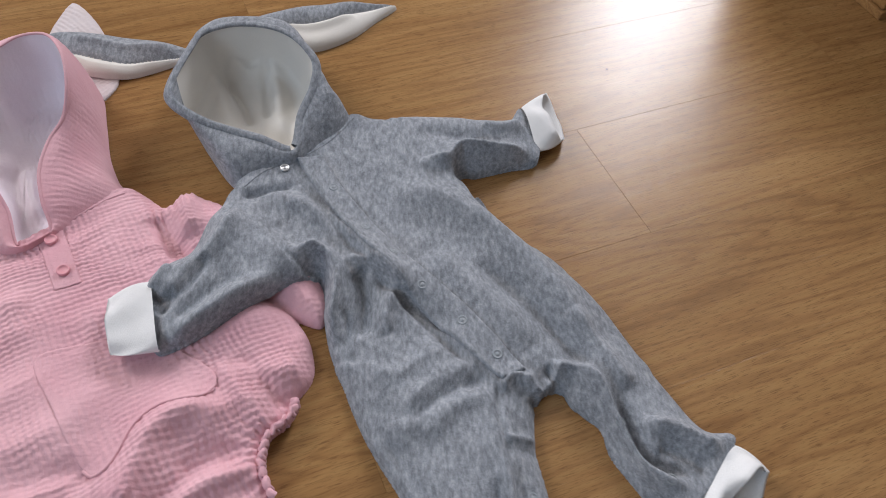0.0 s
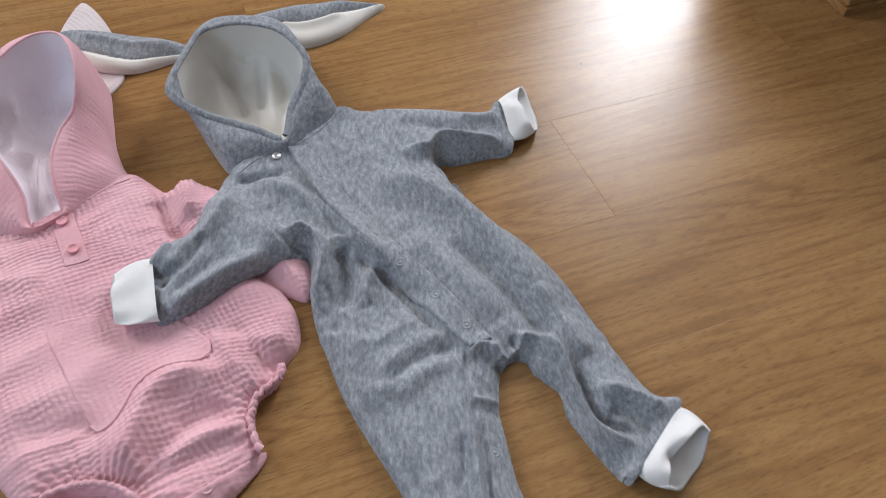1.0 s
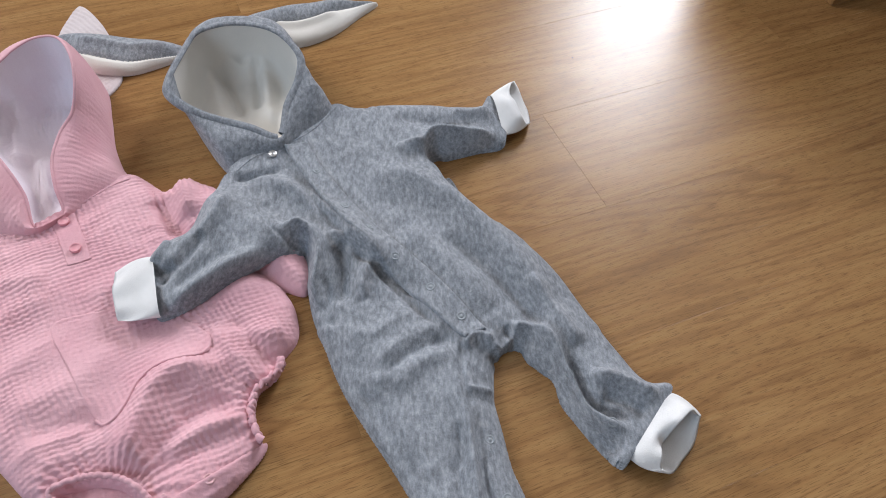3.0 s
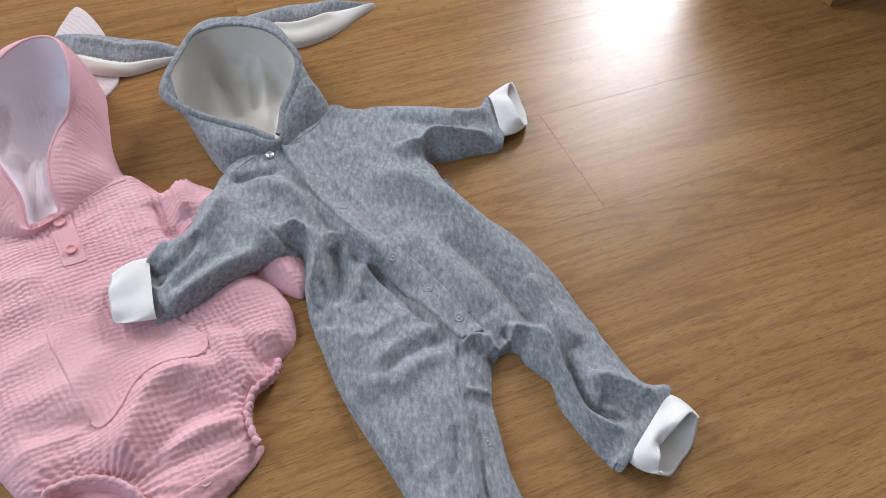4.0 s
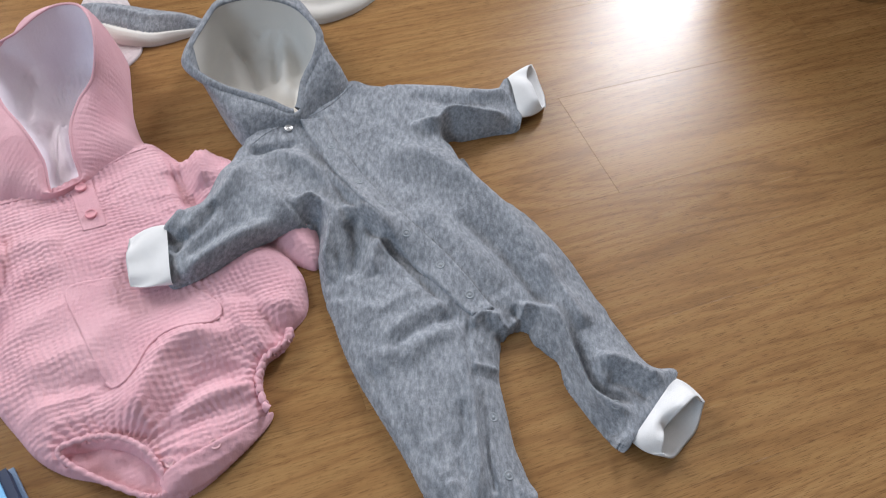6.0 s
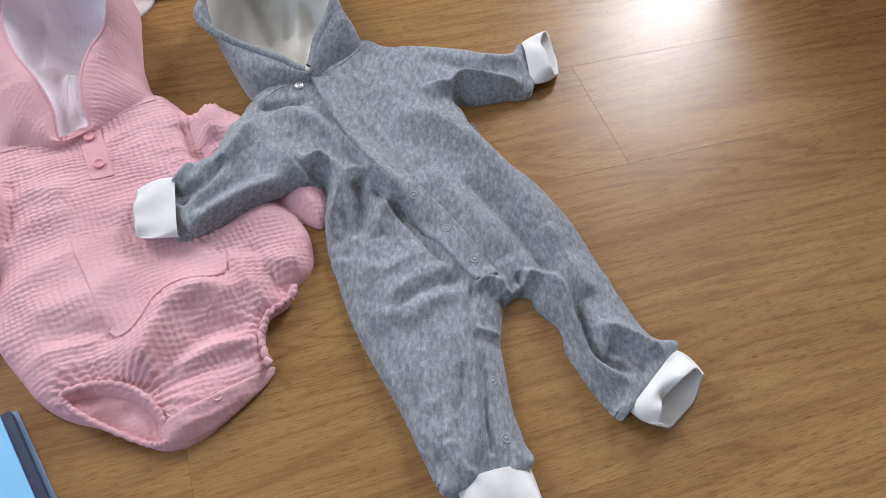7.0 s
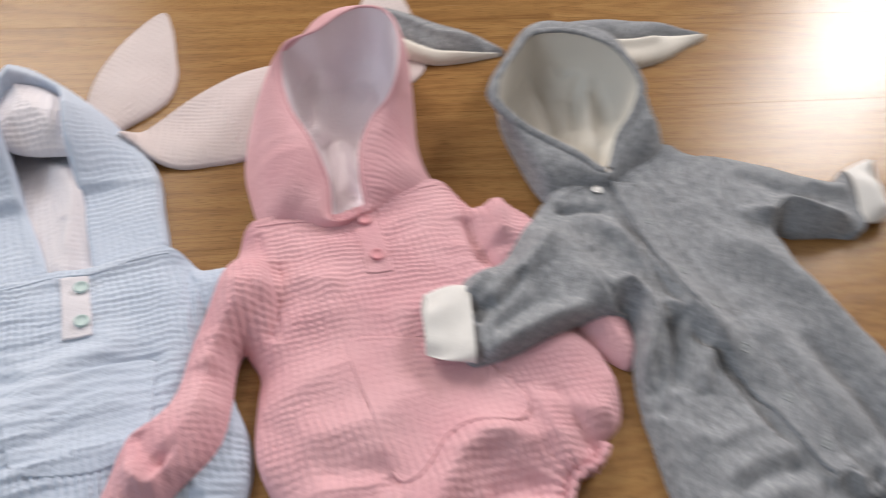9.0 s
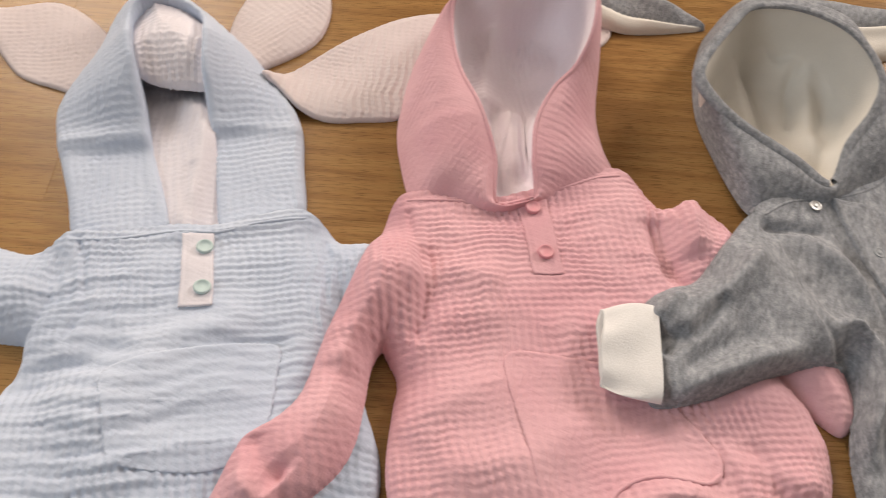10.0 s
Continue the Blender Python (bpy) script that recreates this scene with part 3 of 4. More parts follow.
# hood: two front flaps round an opening, with the lining seen inside
HOOD_AXIS = np.array([-0.61, 0.79])
BLUE_OPENING = Shape([(-0.428, 0.430), (-0.448, 0.449), (-0.468, 0.469), (-0.486, 0.488), (-0.500, 0.503), (-0.522, 0.531), (-0.550, 0.564), (-0.570, 0.595), (-0.557, 0.622), (-0.532, 0.628),
                      (-0.508, 0.598), (-0.490, 0.566), (-0.462, 0.527), (-0.434, 0.486), (-0.418, 0.462), (-0.407, 0.444)], 6)
BLUE_HOOD = Shape([(-0.492, 0.397), (-0.528, 0.435), (-0.574, 0.483), (-0.588, 0.512), (-0.594, 0.562), (-0.606, 0.608), (-0.606, 0.644), (-0.584, 0.660), (-0.553, 0.655),
                   (-0.511, 0.639), (-0.458, 0.612), (-0.412, 0.578), (-0.386, 0.536), (-0.361, 0.487), (-0.384, 0.468), (-0.408, 0.447), (-0.433, 0.436), (-0.467, 0.412)])


def hood_rise(x, y):
    s = (x + 0.42) * HOOD_AXIS[0] + (y - 0.44) * HOOD_AXIS[1]
    return 0.056 * np.clip((s - 0.092) / 0.085, 0, 1)


def roof(x, y):
    return hood_rise(x, y) * np.clip(to_line(x, y, BLUE_HOOD.line, True)[0] / 0.055, 0, 1) ** 0.8


def blue_lining(x, y, d):
    z = 0.003 + 0.0 * x
    z += fold(x, y, [(-0.520, 0.556), (-0.486, 0.546), (-0.466, 0.525), (-0.450, 0.487), (-0.436, 0.452), (-0.42, 0.43)], 0.013, 0.013)
    z += fold(x, y, [(-0.46, 0.50), (-0.452, 0.475), (-0.43, 0.445)], -0.003, 0.005)
    return np.maximum(z + crinkle(x, y, BLUE_TURN, 0.0007, seed=40) + 0.001 * vnoise(x, y, 0.02, 9), 0.001)


c_line = BLUE_OPENING.line
mid = c_line.mean(0)
cloth([Shape(mid + (c_line[::6] - mid) * 1.16, 6)], blue_lining, 0.0016, [("hood_lining", BLUE_LINING, "pale lilac-white gauze lining")], blue, pile=False)


def blue_flaps(x, y, d):
    do, *_ = to_line(x, y, BLUE_OPENING.line, True)
    z = 0.0085 * dome(d, 0.008) + roof(x, y) + 0.0025 * np.exp(-(do / 0.006) ** 2)
    z += 0.0015 * vnoise(x, y, 0.04, 12)
    z += seam(x, y, [(-0.489, 0.405), (-0.467, 0.4215), (-0.433, 0.445)], 0.0012, 0.002)
    z += seam(x, y, [(-0.405, 0.457), (-0.384, 0.478), (-0.364, 0.497)], 0.0012, 0.002)
    z += fold(x, y, [(-0.575, 0.462), (-0.53, 0.485), (-0.492, 0.508)], 0.004, 0.007)
    z += fold(x, y, [(-0.470, 0.530), (-0.434, 0.549), (-0.395, 0.57)], 0.003, 0.006)
    return z + dome(d, 0.008) * crinkle(x, y, BLUE_TURN + 0.1, 0.0007, seed=45)


cloth([Shape([(-0.575, 0.562), (-0.555, 0.550), (-0.528, 0.543), (-0.502, 0.551), (-0.478, 0.567), (-0.488, 0.596), (-0.512, 0.622), (-0.553, 0.634), (-0.582, 0.612)], 6)],
      lambda x, y, d: 0.003 * dome(d, 0.006) + 0.002 * dome(d, 0.03) + crinkle(x, y, BLUE_TURN, 0.0009, seed=47) + 0.0015 * vnoise(x, y, 0.02, 48) , 0.0015,
      [("hood_lining", BLUE_LINING, "pale lilac-white gauze lining")], blue, lambda x, y: 0.72 * roof(x, y), pile=False)
cloth([BLUE_HOOD], blue_flaps, 0.0015, [("hood", BLUE, "")], blue, flat, BLUE_OPENING, pile=True)

# ---------------------------------------------------------------- pink romper
pink = thing("hooded_romper", "dusty pink gauze baby romper with eared hood and belly pocket", "baby romper", (-0.12, 0.42, 0), "hooded rompers")
cloth([Shape([(-0.457, 0.599), (-0.449, 0.617), (-0.438, 0.645), (-0.420, 0.690), (-0.390, 0.735), (-0.350, 0.762), (-0.320, 0.730), (-0.320, 0.650), (-0.343, 0.618), (-0.369, 0.602), (-0.392, 0.590), (-0.418, 0.587), (-0.441, 0.595)])],
      ear_h(3, 0.3), 0.0015, [("ear", EAR_PINK, "pale pink gauze ear")], pink, support(4))
cloth([Shape([(-0.225, 0.775), (-0.262, 0.790), (-0.290, 0.830), (-0.306, 0.875), (-0.305, 0.917), (-0.295, 0.950), (-0.266, 0.924), (-0.238, 0.881), (-0.218, 0.835), (-0.209, 0.808), (-0.214, 0.785)])],
      ear_h(4, 0.9), 0.0016, [("ear", EAR_PINK, "pale pink gauze ear")], pink)
PINK_BODY = Shape([(-0.300, 0.535), (-0.304, 0.505), (-0.296, 0.460), (-0.268, 0.420), (-0.246, 0.400), (-0.240, 0.380), (-0.229, 0.345), (-0.216, 0.322), (-0.190, 0.298), (-0.167, 0.279),
                   (-0.140, 0.267), (-0.110, 0.262), (-0.079, 0.253), (-0.055, 0.248), (-0.032, 0.256), (-0.012, 0.276), (0.003, 0.297), (0.018, 0.326), (0.009, 0.352), (0.008, 0.376),
                   (0.021, 0.392), (0.026, 0.412), (0.038, 0.434), (0.037, 0.457), (0.026, 0.484), (-0.004, 0.516), (-0.045, 0.530), (-0.080, 0.555), (-0.105, 0.600), (-0.125, 0.622),
                   (-0.146, 0.632), (-0.161, 0.633), (-0.177, 0.622), (-0.197, 0.601), (-0.215, 0.583), (-0.238, 0.563), (-0.270, 0.551)], 6)
PINK_SLEEVE_W = Shape([(-0.292, 0.530), (-0.304, 0.500), (-0.301, 0.440), (-0.298, 0.400), (-0.292, 0.358), (-0.296, 0.337), (-0.308, 0.315), (-0.308, 0.290), (-0.306, 0.262), (-0.290, 0.240),
                       (-0.276, 0.262), (-0.262, 0.292), (-0.250, 0.320), (-0.249, 0.345), (-0.257, 0.375), (-0.264, 0.402), (-0.258, 0.422), (-0.225, 0.450), (-0.220, 0.510), (-0.255, 0.540)], 6)
PINK_SLEEVE_E = Shape([(-0.125, 0.615), (-0.108, 0.620), (-0.098, 0.640), (-0.086, 0.634), (-0.062, 0.624), (-0.020, 0.590), (0.020, 0.560), (0.046, 0.515), (0.044, 0.490), (0.028, 0.490),
                       (-0.015, 0.512), (-0.060, 0.535), (-0.095, 0.560), (-0.120, 0.590)], 6)


def pink_height(x, y, d):
    d = held(x, y, d, PINK_NECK)
    z = 0.019 * dome(d, 0.04) + 0.0022 * vnoise(x, y, 0.045, 51) * dome(d, 0.02)
    for pts, h, w in (
            ([(-0.092, 0.300), (-0.088, 0.331), (-0.078, 0.371), (-0.060, 0.390), (-0.015, 0.396)], 0.014, 0.014),
            ([(-0.078, 0.305), (-0.060, 0.332), (-0.036, 0.356), (0.000, 0.366)], -0.009, 0.012),
            ([(-0.061, 0.310), (-0.032, 0.334), (0.008, 0.351)], 0.006, 0.008),
            ([(-0.203, 0.347), (-0.170, 0.364), (-0.142, 0.386), (-0.116, 0.425)], 0.006, 0.014),
            ([(-0.175, 0.325), (-0.144, 0.343), (-0.112, 0.340)], -0.004, 0.010),
            ([(-0.178, 0.300), (-0.150, 0.345), (-0.13, 0.37)], 0.003, 0.014),
            ([(-0.083, 0.303), (-0.068, 0.330), (-0.050, 0.350)], 0.004, 0.009),
            ([(-0.041, 0.442), (-0.013, 0.406), (0.013, 0.379)], 0.006, 0.008),
            ([(-0.025, 0.450), (0.000, 0.425), (0.02, 0.400)], -0.005, 0.007),
            ([(-0.029, 0.436), (0.010, 0.432), (0.030, 0.440)], 0.005, 0.010),
            ([(-0.272, 0.455), (-0.243, 0.484), (-0.202, 0.492)], 0.006, 0.014),
            ([(-0.250, 0.400), (-0.231, 0.445), (-0.190, 0.471)], 0.004, 0.014),
            ([(-0.223, 0.355), (-0.205, 0.395), (-0.17, 0.43)], 0.003, 0.016)):
        z += fold(x, y, pts, 1.05 * h, 1.05 * w)
    for pts, h, w in (
            ([(-0.126, 0.600), (-0.108, 0.575), (-0.088, 0.548)], -0.008, 0.009),
            ([(-0.110, 0.630), (-0.097, 0.610), (-0.085, 0.575)], 0.013, 0.011),
            ([(-0.270, 0.500), (-0.248, 0.456), (-0.243, 0.421)], -0.007, 0.008),
            ([(-0.304, 0.320), (-0.286, 0.305), (-0.272, 0.300)], -0.009, 0.010),
            ([(-0.300, 0.295), (-0.284, 0.285), (-0.270, 0.290)], 0.006, 0.007),
            ([(-0.285, 0.470), (-0.280, 0.425), (-0.277, 0.374)], 0.006, 0.010),
            ([(0.02, 0.500), (-0.02, 0.525), (-0.06, 0.55)], -0.006, 0.010),
            ([(-0.09, 0.29), (-0.03, 0.32), (0.01, 0.34)], -0.006, 0.014)):
        z += fold(x, y, pts, h, w)
    z += seam(x, y, [(-0.134, 0.622), (-0.118, 0.585), (-0.098, 0.553), (-0.07, 0.530)], 0.0012, 0.002)
    z += seam(x, y, [(-0.290, 0.520), (-0.268, 0.485), (-0.250, 0.455), (-0.246, 0.415)], 0.0012, 0.002)
    # gathers that run in from the elastic of the leg openings
    for cx, cy, r0, r1, k, ph in ((-0.098, 0.276, 0.040, 0.085, 34, 0.3), (0.030, 0.365, 0.020, 0.075, 30, 1.1)):
        r, a = np.hypot((x - cx), (y - cy) * 1.25), np.arctan2(y - cy, x - cx)
        ring = np.exp(-np.clip((r - r0) / (r1 - r0), 0, 9) ** 2 * 2.5) * (r > r0 * 0.75)
        z += 0.0011 * ring * np.sin(a * k + ph + 2.5 * vnoise(x, y, 0.03, 60)) * dome(d, 0.01)
    a = dome(d, 0.008)
    return z + a * (crinkle(x, y, PINK_TURN, 0.00092, seed=55) + 0.0010 * ridged(x, y, 0.02, 0.6, 3.0, 56))


LEG_HOLE = Shape([(-0.142, 0.281), (-0.128, 0.288), (-0.108, 0.291), (-0.090, 0.287), (-0.073, 0.277), (-0.062, 0.266), (-0.058, 0.257), (-0.064, 0.254), (-0.086, 0.259), (-0.117, 0.268)], 6)
cloth([PINK_BODY, PINK_SLEEVE_W, PINK_SLEEVE_E], pink_height, 0.0014,
      [("body", PINK, ""), ("sleeve", PINK, ""), ("sleeve", PINK, "")], pink, support(4), LEG_HOLE)
mid = LEG_HOLE.line.mean(0)
cloth([Shape(mid + (LEG_HOLE.line[::6] - mid) * 1.12, 6)],
      lambda x, y, d: 0.0015 + 0.0012 * vnoise(x, y, 0.012, 5) + crinkle(x, y, PINK_TURN, 0.0006, seed=66), 0.0014,
      [("back_panel", PINK, "")], pink, pile=False)
on_pink = support(2)
ring = spline([(-0.146, 0.283), (-0.128, 0.2925), (-0.108, 0.296), (-0.088, 0.292), (-0.070, 0.281), (-0.058, 0.268), (-0.055, 0.256), (-0.064, 0.2505), (-0.086, 0.2555), (-0.117, 0.265), (-0.138, 0.274)], 14)
back = np.clip((ring[:, 1] - 0.256) / 0.03, 0, 1)
wob = 0.0006 * np.sin(np.arange(len(ring)) * 1.4 + 1.5 * np.sin(np.arange(len(ring)) * 0.31))
tube("elastic_hem", np.stack((ring[:, 0], ring[:, 1] + wob * 0.6, 0.006 + 0.014 * back + wob), 1), 0.0026, 0.0022, PINK, pink)
# strip with press studs along the crotch, and the gathered hem of the far leg opening
cloth([Shape([(-0.060, 0.2665), (-0.038, 0.282), (-0.014, 0.300), (0.006, 0.318), (0.021, 0.331), (0.020, 0.319), (0.006, 0.297), (-0.010, 0.277), (-0.030, 0.2585), (-0.050, 0.252), (-0.057, 0.257)], 6)],
      lambda x, y, d: 0.002 * dome(d, 0.004) + 0.0014 * vnoise(x, y, 0.012, 70) + fold(x, y, [(-0.045, 0.262), (-0.015, 0.281), (0.006, 0.304)], 0.002, 0.003) + crinkle(x, y, PINK_TURN, 0.0004, seed=71), 0.0013,
      [("snap_strip", PINK, "")], pink, on_pink)
hem = spline([(0.027, 0.408), (0.024, 0.396), (0.017, 0.388), (0.008, 0.378), (0.0055, 0.362), (0.008, 0.347), (0.018, 0.330)], 10, False)
tube("elastic_hem", np.stack((hem[:, 0] + 0.0012 * np.sin(np.arange(len(hem)) * 1.7), hem[:, 1], 0.011 + 0.002 * np.sin(np.arange(len(hem)) * 1.3)), 1), 0.0030, 0.0060, PINK, pink, False)
on_strip = support(1)
for sx, sy in ((-0.054, 0.2765), (-0.019, 0.2925)):
    snap("snap", pink, on_strip, sx, sy, PINK_SNAP, 0.0048)
POCKET = [(-0.186, 0.438), (-0.150, 0.455), (-0.099, 0.462), (-0.045, 0.434), (-0.036, 0.414), (-0.046, 0.4045), (-0.075, 0.396), (-0.092, 0.381), (-0.100, 0.358), (-0.106, 0.346), (-0.115, 0.3405), (-0.124, 0.345), (-0.134, 0.357), (-0.156, 0.390)]
cloth([Shape(POCKET, 6)],
      lambda x, y, d: 0.0005 * dome(d, 0.003) - 0.0006 * np.exp(-((d - 0.004) / 0.0009) ** 2) + dome(d, 0.004) * crinkle(x, y, PINK_TURN, 0.0008, seed=55), 0.0014,
      [("pocket", PINK, "")], pink, on_pink, thick=0.0006)
piping = spline([(-0.0365, 0.417), (-0.046, 0.4045), (-0.075, 0.396), (-0.092, 0.381), (-0.100, 0.358), (-0.106, 0.346), (-0.115, 0.3405), (-0.124, 0.345)], 10, False)
top = support(1)
tube("pocket_piping", np.stack((piping[:, 0], piping[:, 1], top(piping[:, 0], piping[:, 1]) - 0.0002), 1), 0.0014, 0.0014, PINK, pink, False)
cloth([Shape([(-0.223, 0.567), (-0.207, 0.540), (-0.1895, 0.508), (-0.179, 0.512), (-0.169, 0.518), (-0.186, 0.550), (-0.202, 0.578), (-0.212, 0.573)], 1)],
      lambda x, y, d: 0.0008 * dome(d, 0.003) - 0.0006 * np.exp(-((d - 0.003) / 0.0008) ** 2) + 0.0002 * vnoise(x, y, 0.006, 4) + dome(d, 0.004) * crinkle(x, y, PINK_TURN, 0.0002, seed=75), 0.0012,
      [("placket", PINK, "")], pink, on_pink, thick=0.0006)
top = support(1)
for bx, by in ((-0.2085, 0.5645), (-0.187, 0.5285)):
    button(pink, top, bx, by, PINK_BUTTON, PINK_SNAP)


def hood_from(parent, rim_pts, foot_pts, centre, floor_z, shell_mat, lining_mat, rim_mat, rim_size, creases, turn, amount, bulge=0.012, lining_label="", gap=3):
    """A standing hood: an outer skin from the rim down to where it rests, and a lining bowl inside the rim."""
    rim, foot = spline(rim_pts, 24), spline(foot_pts, 24)
    out = foot[:, :2] - rim[:, :2]
    out /= np.linalg.norm(out, axis=1, keepdims=True) + 1e-6
    step = np.linalg.norm(np.roll(foot, -1, 0) - foot, axis=1) * 0.5 + np.linalg.norm(np.roll(rim, -1, 0) - rim, axis=1) * 0.5
    run = np.cumsum(step)
    reach = np.linalg.norm(foot - rim, axis=1)
    rings = []
    for s in np.linspace(0, 1, 48):
        p = rim * (1 - s) + foot * s
        p[:, 2] = rim[:, 2] * (1 - s ** 1.5) + foot[:, 2] * s ** 1.5 + bulge * math.sin(math.pi * s) * 0.5
        ease = math.sin(math.pi * s) ** 0.6
        puff = ease * (0.0035 * vnoise(p[:, 0], p[:, 1], 0.035, 81) + 0.0008 * ridged(p[:, 0], p[:, 1], 0.02, 0.5, 3.0, 85))
        if amount:
            puff += ease * crinkle(run, 0.5 + reach * s, 0.0, amount * 0.45, seed=82)
        p[:, :2] += out * puff[:, None] * 0.7
        p[:, 2] += 0.8 * puff
        rings.append(p)
    loft("hood", rings, shell_mat, parent)
    c = np.array([*centre, floor_z])
    rings = []
    for s in np.linspace(0, 1, 34)[:-1]:
        k = 1.0 - 0.5 * s if s < 0.35 else (0.825 - 0.825 * ((s - 0.35) / 0.65) ** 0.92)
        fall = min(s / 0.5, 1)
        p = rim.copy()
        p[:, :2] = c[:2] + (rim[:, :2] - c[:2]) * (k - 0.02 * min(1, s * 8))
        # the bag of the hood reaches back behind the rim
        p[:, 1] += 0.014 * math.sin(math.pi * min(s * 1.3, 1)) * np.clip((rim[:, 1] - c[1]) / 0.05, 0, 1)
        p[:, 2] = (rim[:, 2] - 0.001) * (1 - fall) ** 1.3 + (floor_z * (1 - (1 - fall) ** 1.3))
        low = min(1, s * 2.2)
        for pts, h, w in creases:
            p[:, 2] += low * fold(p[:, 0].copy(), p[:, 1].copy(), pts, h, w)
        p[:, 2] = np.maximum(p[:, 2] + low * (0.0035 * vnoise(p[:, 0], p[:, 1], 0.03, 83) + 0.0012 * ridged(p[:, 0], p[:, 1], 0.02, 1.3, 2.5, 86) + crinkle(p[:, 0], p[:, 1], turn, amount, seed=84)), 0.002)
        rings.append(p)
    loft("hood_lining", rings, lining_mat, parent, lining_label, cap=True)
    tube("hood_rim", rim[2:-gap], rim_size[0], rim_size[1], rim_mat, parent, False, tilt=0.5)


PINK_RIM = [(-0.234, 0.555, 0.021), (-0.250, 0.588, 0.034), (-0.275, 0.618, 0.048), (-0.305, 0.648, 0.052), (-0.325, 0.680, 0.060), (-0.331, 0.708, 0.074), (-0.305, 0.727, 0.085),
            (-0.289, 0.752, 0.090), (-0.272, 0.770, 0.091), (-0.248, 0.770, 0.092), (-0.227, 0.744, 0.091), (-0.217, 0.712, 0.079), (-0.219, 0.687, 0.060), (-0.229, 0.662, 0.050),
            (-0.231, 0.630, 0.042), (-0.222, 0.600, 0.034), (-0.211, 0.572, 0.021)]
PINK_FOOT = [(-0.234, 0.549, 0.015), (-0.270, 0.542, 0.014), (-0.293, 0.535, 0.010), (-0.323, 0.577, 0.003), (-0.340, 0.612, 0.002), (-0.352, 0.658, 0.002), (-0.357, 0.705, 0.002),
             (-0.347, 0.765, 0.002), (-0.310, 0.800, 0.002), (-0.255, 0.806, 0.002), (-0.222, 0.785, 0.002), (-0.204, 0.735, 0.002), (-0.189, 0.688, 0.003), (-0.172, 0.653, 0.006),
             (-0.157, 0.629, 0.010), (-0.176, 0.609, 0.015), (-0.204, 0.575, 0.016)]
hood_from(pink, PINK_RIM, PINK_FOOT, (-0.262, 0.690), 0.010, PINK, PINK_LINING, PINK, (0.0020, 0.0014),
          [([(-0.300, 0.745), (-0.295, 0.690), (-0.275, 0.640)], 0.014, 0.012), ([(-0.262, 0.66), (-0.248, 0.63), (-0.228, 0.59)], 0.012, 0.010), ([(-0.27, 0.66), (-0.262, 0.63), (-0.245, 0.59)], -0.006, 0.008)],
          PINK_TURN, 0.0008, lining_label="pale lilac-white gauze lining", gap=24)

# ---------------------------------------------------------------- grey overall
grey = thing("hooded_overall", "grey velour baby overall with cream-lined hood and white cuffs", "baby overall", (0.15, 0.52, 0))


def ear_grey(seed, pts):
    return lambda x, y, d: 0.010 * dome(d, 0.016) + 0.002 * vnoise(x, y, 0.03, seed) * dome(d, 0.01) + fold(x, y, pts, 0.006, 0.008)


# ears: each twisted, so that the cream face shows along one edge
cloth([Shape([(-0.130, 0.862), (-0.160, 0.876), (-0.209, 0.884), (-0.251, 0.884), (-0.290, 0.878), (-0.312, 0.866), (-0.290, 0.848), (-0.262, 0.836), (-0.225, 0.830), (-0.180, 0.838), (-0.140, 0.852)]),
       Shape([(-0.135, 0.856), (-0.180, 0.842), (-0.225, 0.834), (-0.265, 0.840), (-0.262, 0.826), (-0.240, 0.812), (-0.208, 0.812), (-0.177, 0.826), (-0.146, 0.846)])],
      ear_grey(90, [(-0.15, 0.862), (-0.21, 0.858), (-0.28, 0.862)]), 0.0010, [("ear", GREY, ""), ("ear_lining", CREAM, "cream fleece ear lining")], grey, support(4))
cloth([Shape([(-0.070, 0.900), (-0.085, 0.922), (-0.052, 0.948), (-0.009, 0.964), (0.044, 0.975), (0.096, 0.971), (0.050, 0.954), (0.010, 0.935), (-0.030, 0.925)]),
       Shape([(-0.062, 0.902), (-0.030, 0.922), (0.010, 0.932), (0.050, 0.952), (0.098, 0.972), (0.072, 0.938), (0.048, 0.907), (0.020, 0.885), (-0.002, 0.877), (-0.030, 0.882)])],
      ear_grey(91, [(-0.04, 0.91), (0.0, 0.91), (0.05, 0.94)]), 0.0010, [("ear", GREY, ""), ("ear_lining", CREAM, "cream fleece ear lining")], grey)
TORSO = Shape([(-0.052, 0.636), (-0.030, 0.602), (0.005, 0.562), (0.032, 0.543), (0.042, 0.500), (0.051, 0.460), (0.068, 0.419), (0.085, 0.381), (0.109, 0.343), (0.150, 0.312), (0.196, 0.325), (0.221, 0.372), (0.224, 0.400), (0.234, 0.422), (0.252, 0.424),
               (0.265, 0.408), (0.292, 0.395), (0.330, 0.415), (0.332, 0.446), (0.318, 0.471), (0.293, 0.520), (0.264, 0.558), (0.234, 0.586), (0.209, 0.611), (0.188, 0.652), (0.170, 0.692), (0.140, 0.740), (0.091, 0.757), (0.050, 0.746), (0.024, 0.704), (-0.008, 0.680), (-0.034, 0.662)])
LEG_W = Shape([(0.066, 0.424), (0.085, 0.380), (0.108, 0.342), (0.125, 0.316), (0.144, 0.285), (0.162, 0.252), (0.178, 0.228), (0.197, 0.231), (0.222, 0.242), (0.250, 0.256), (0.244, 0.282),
               (0.235, 0.307), (0.229, 0.339), (0.223, 0.373), (0.224, 0.399), (0.222, 0.425), (0.190, 0.460), (0.130, 0.480), (0.060, 0.455)])
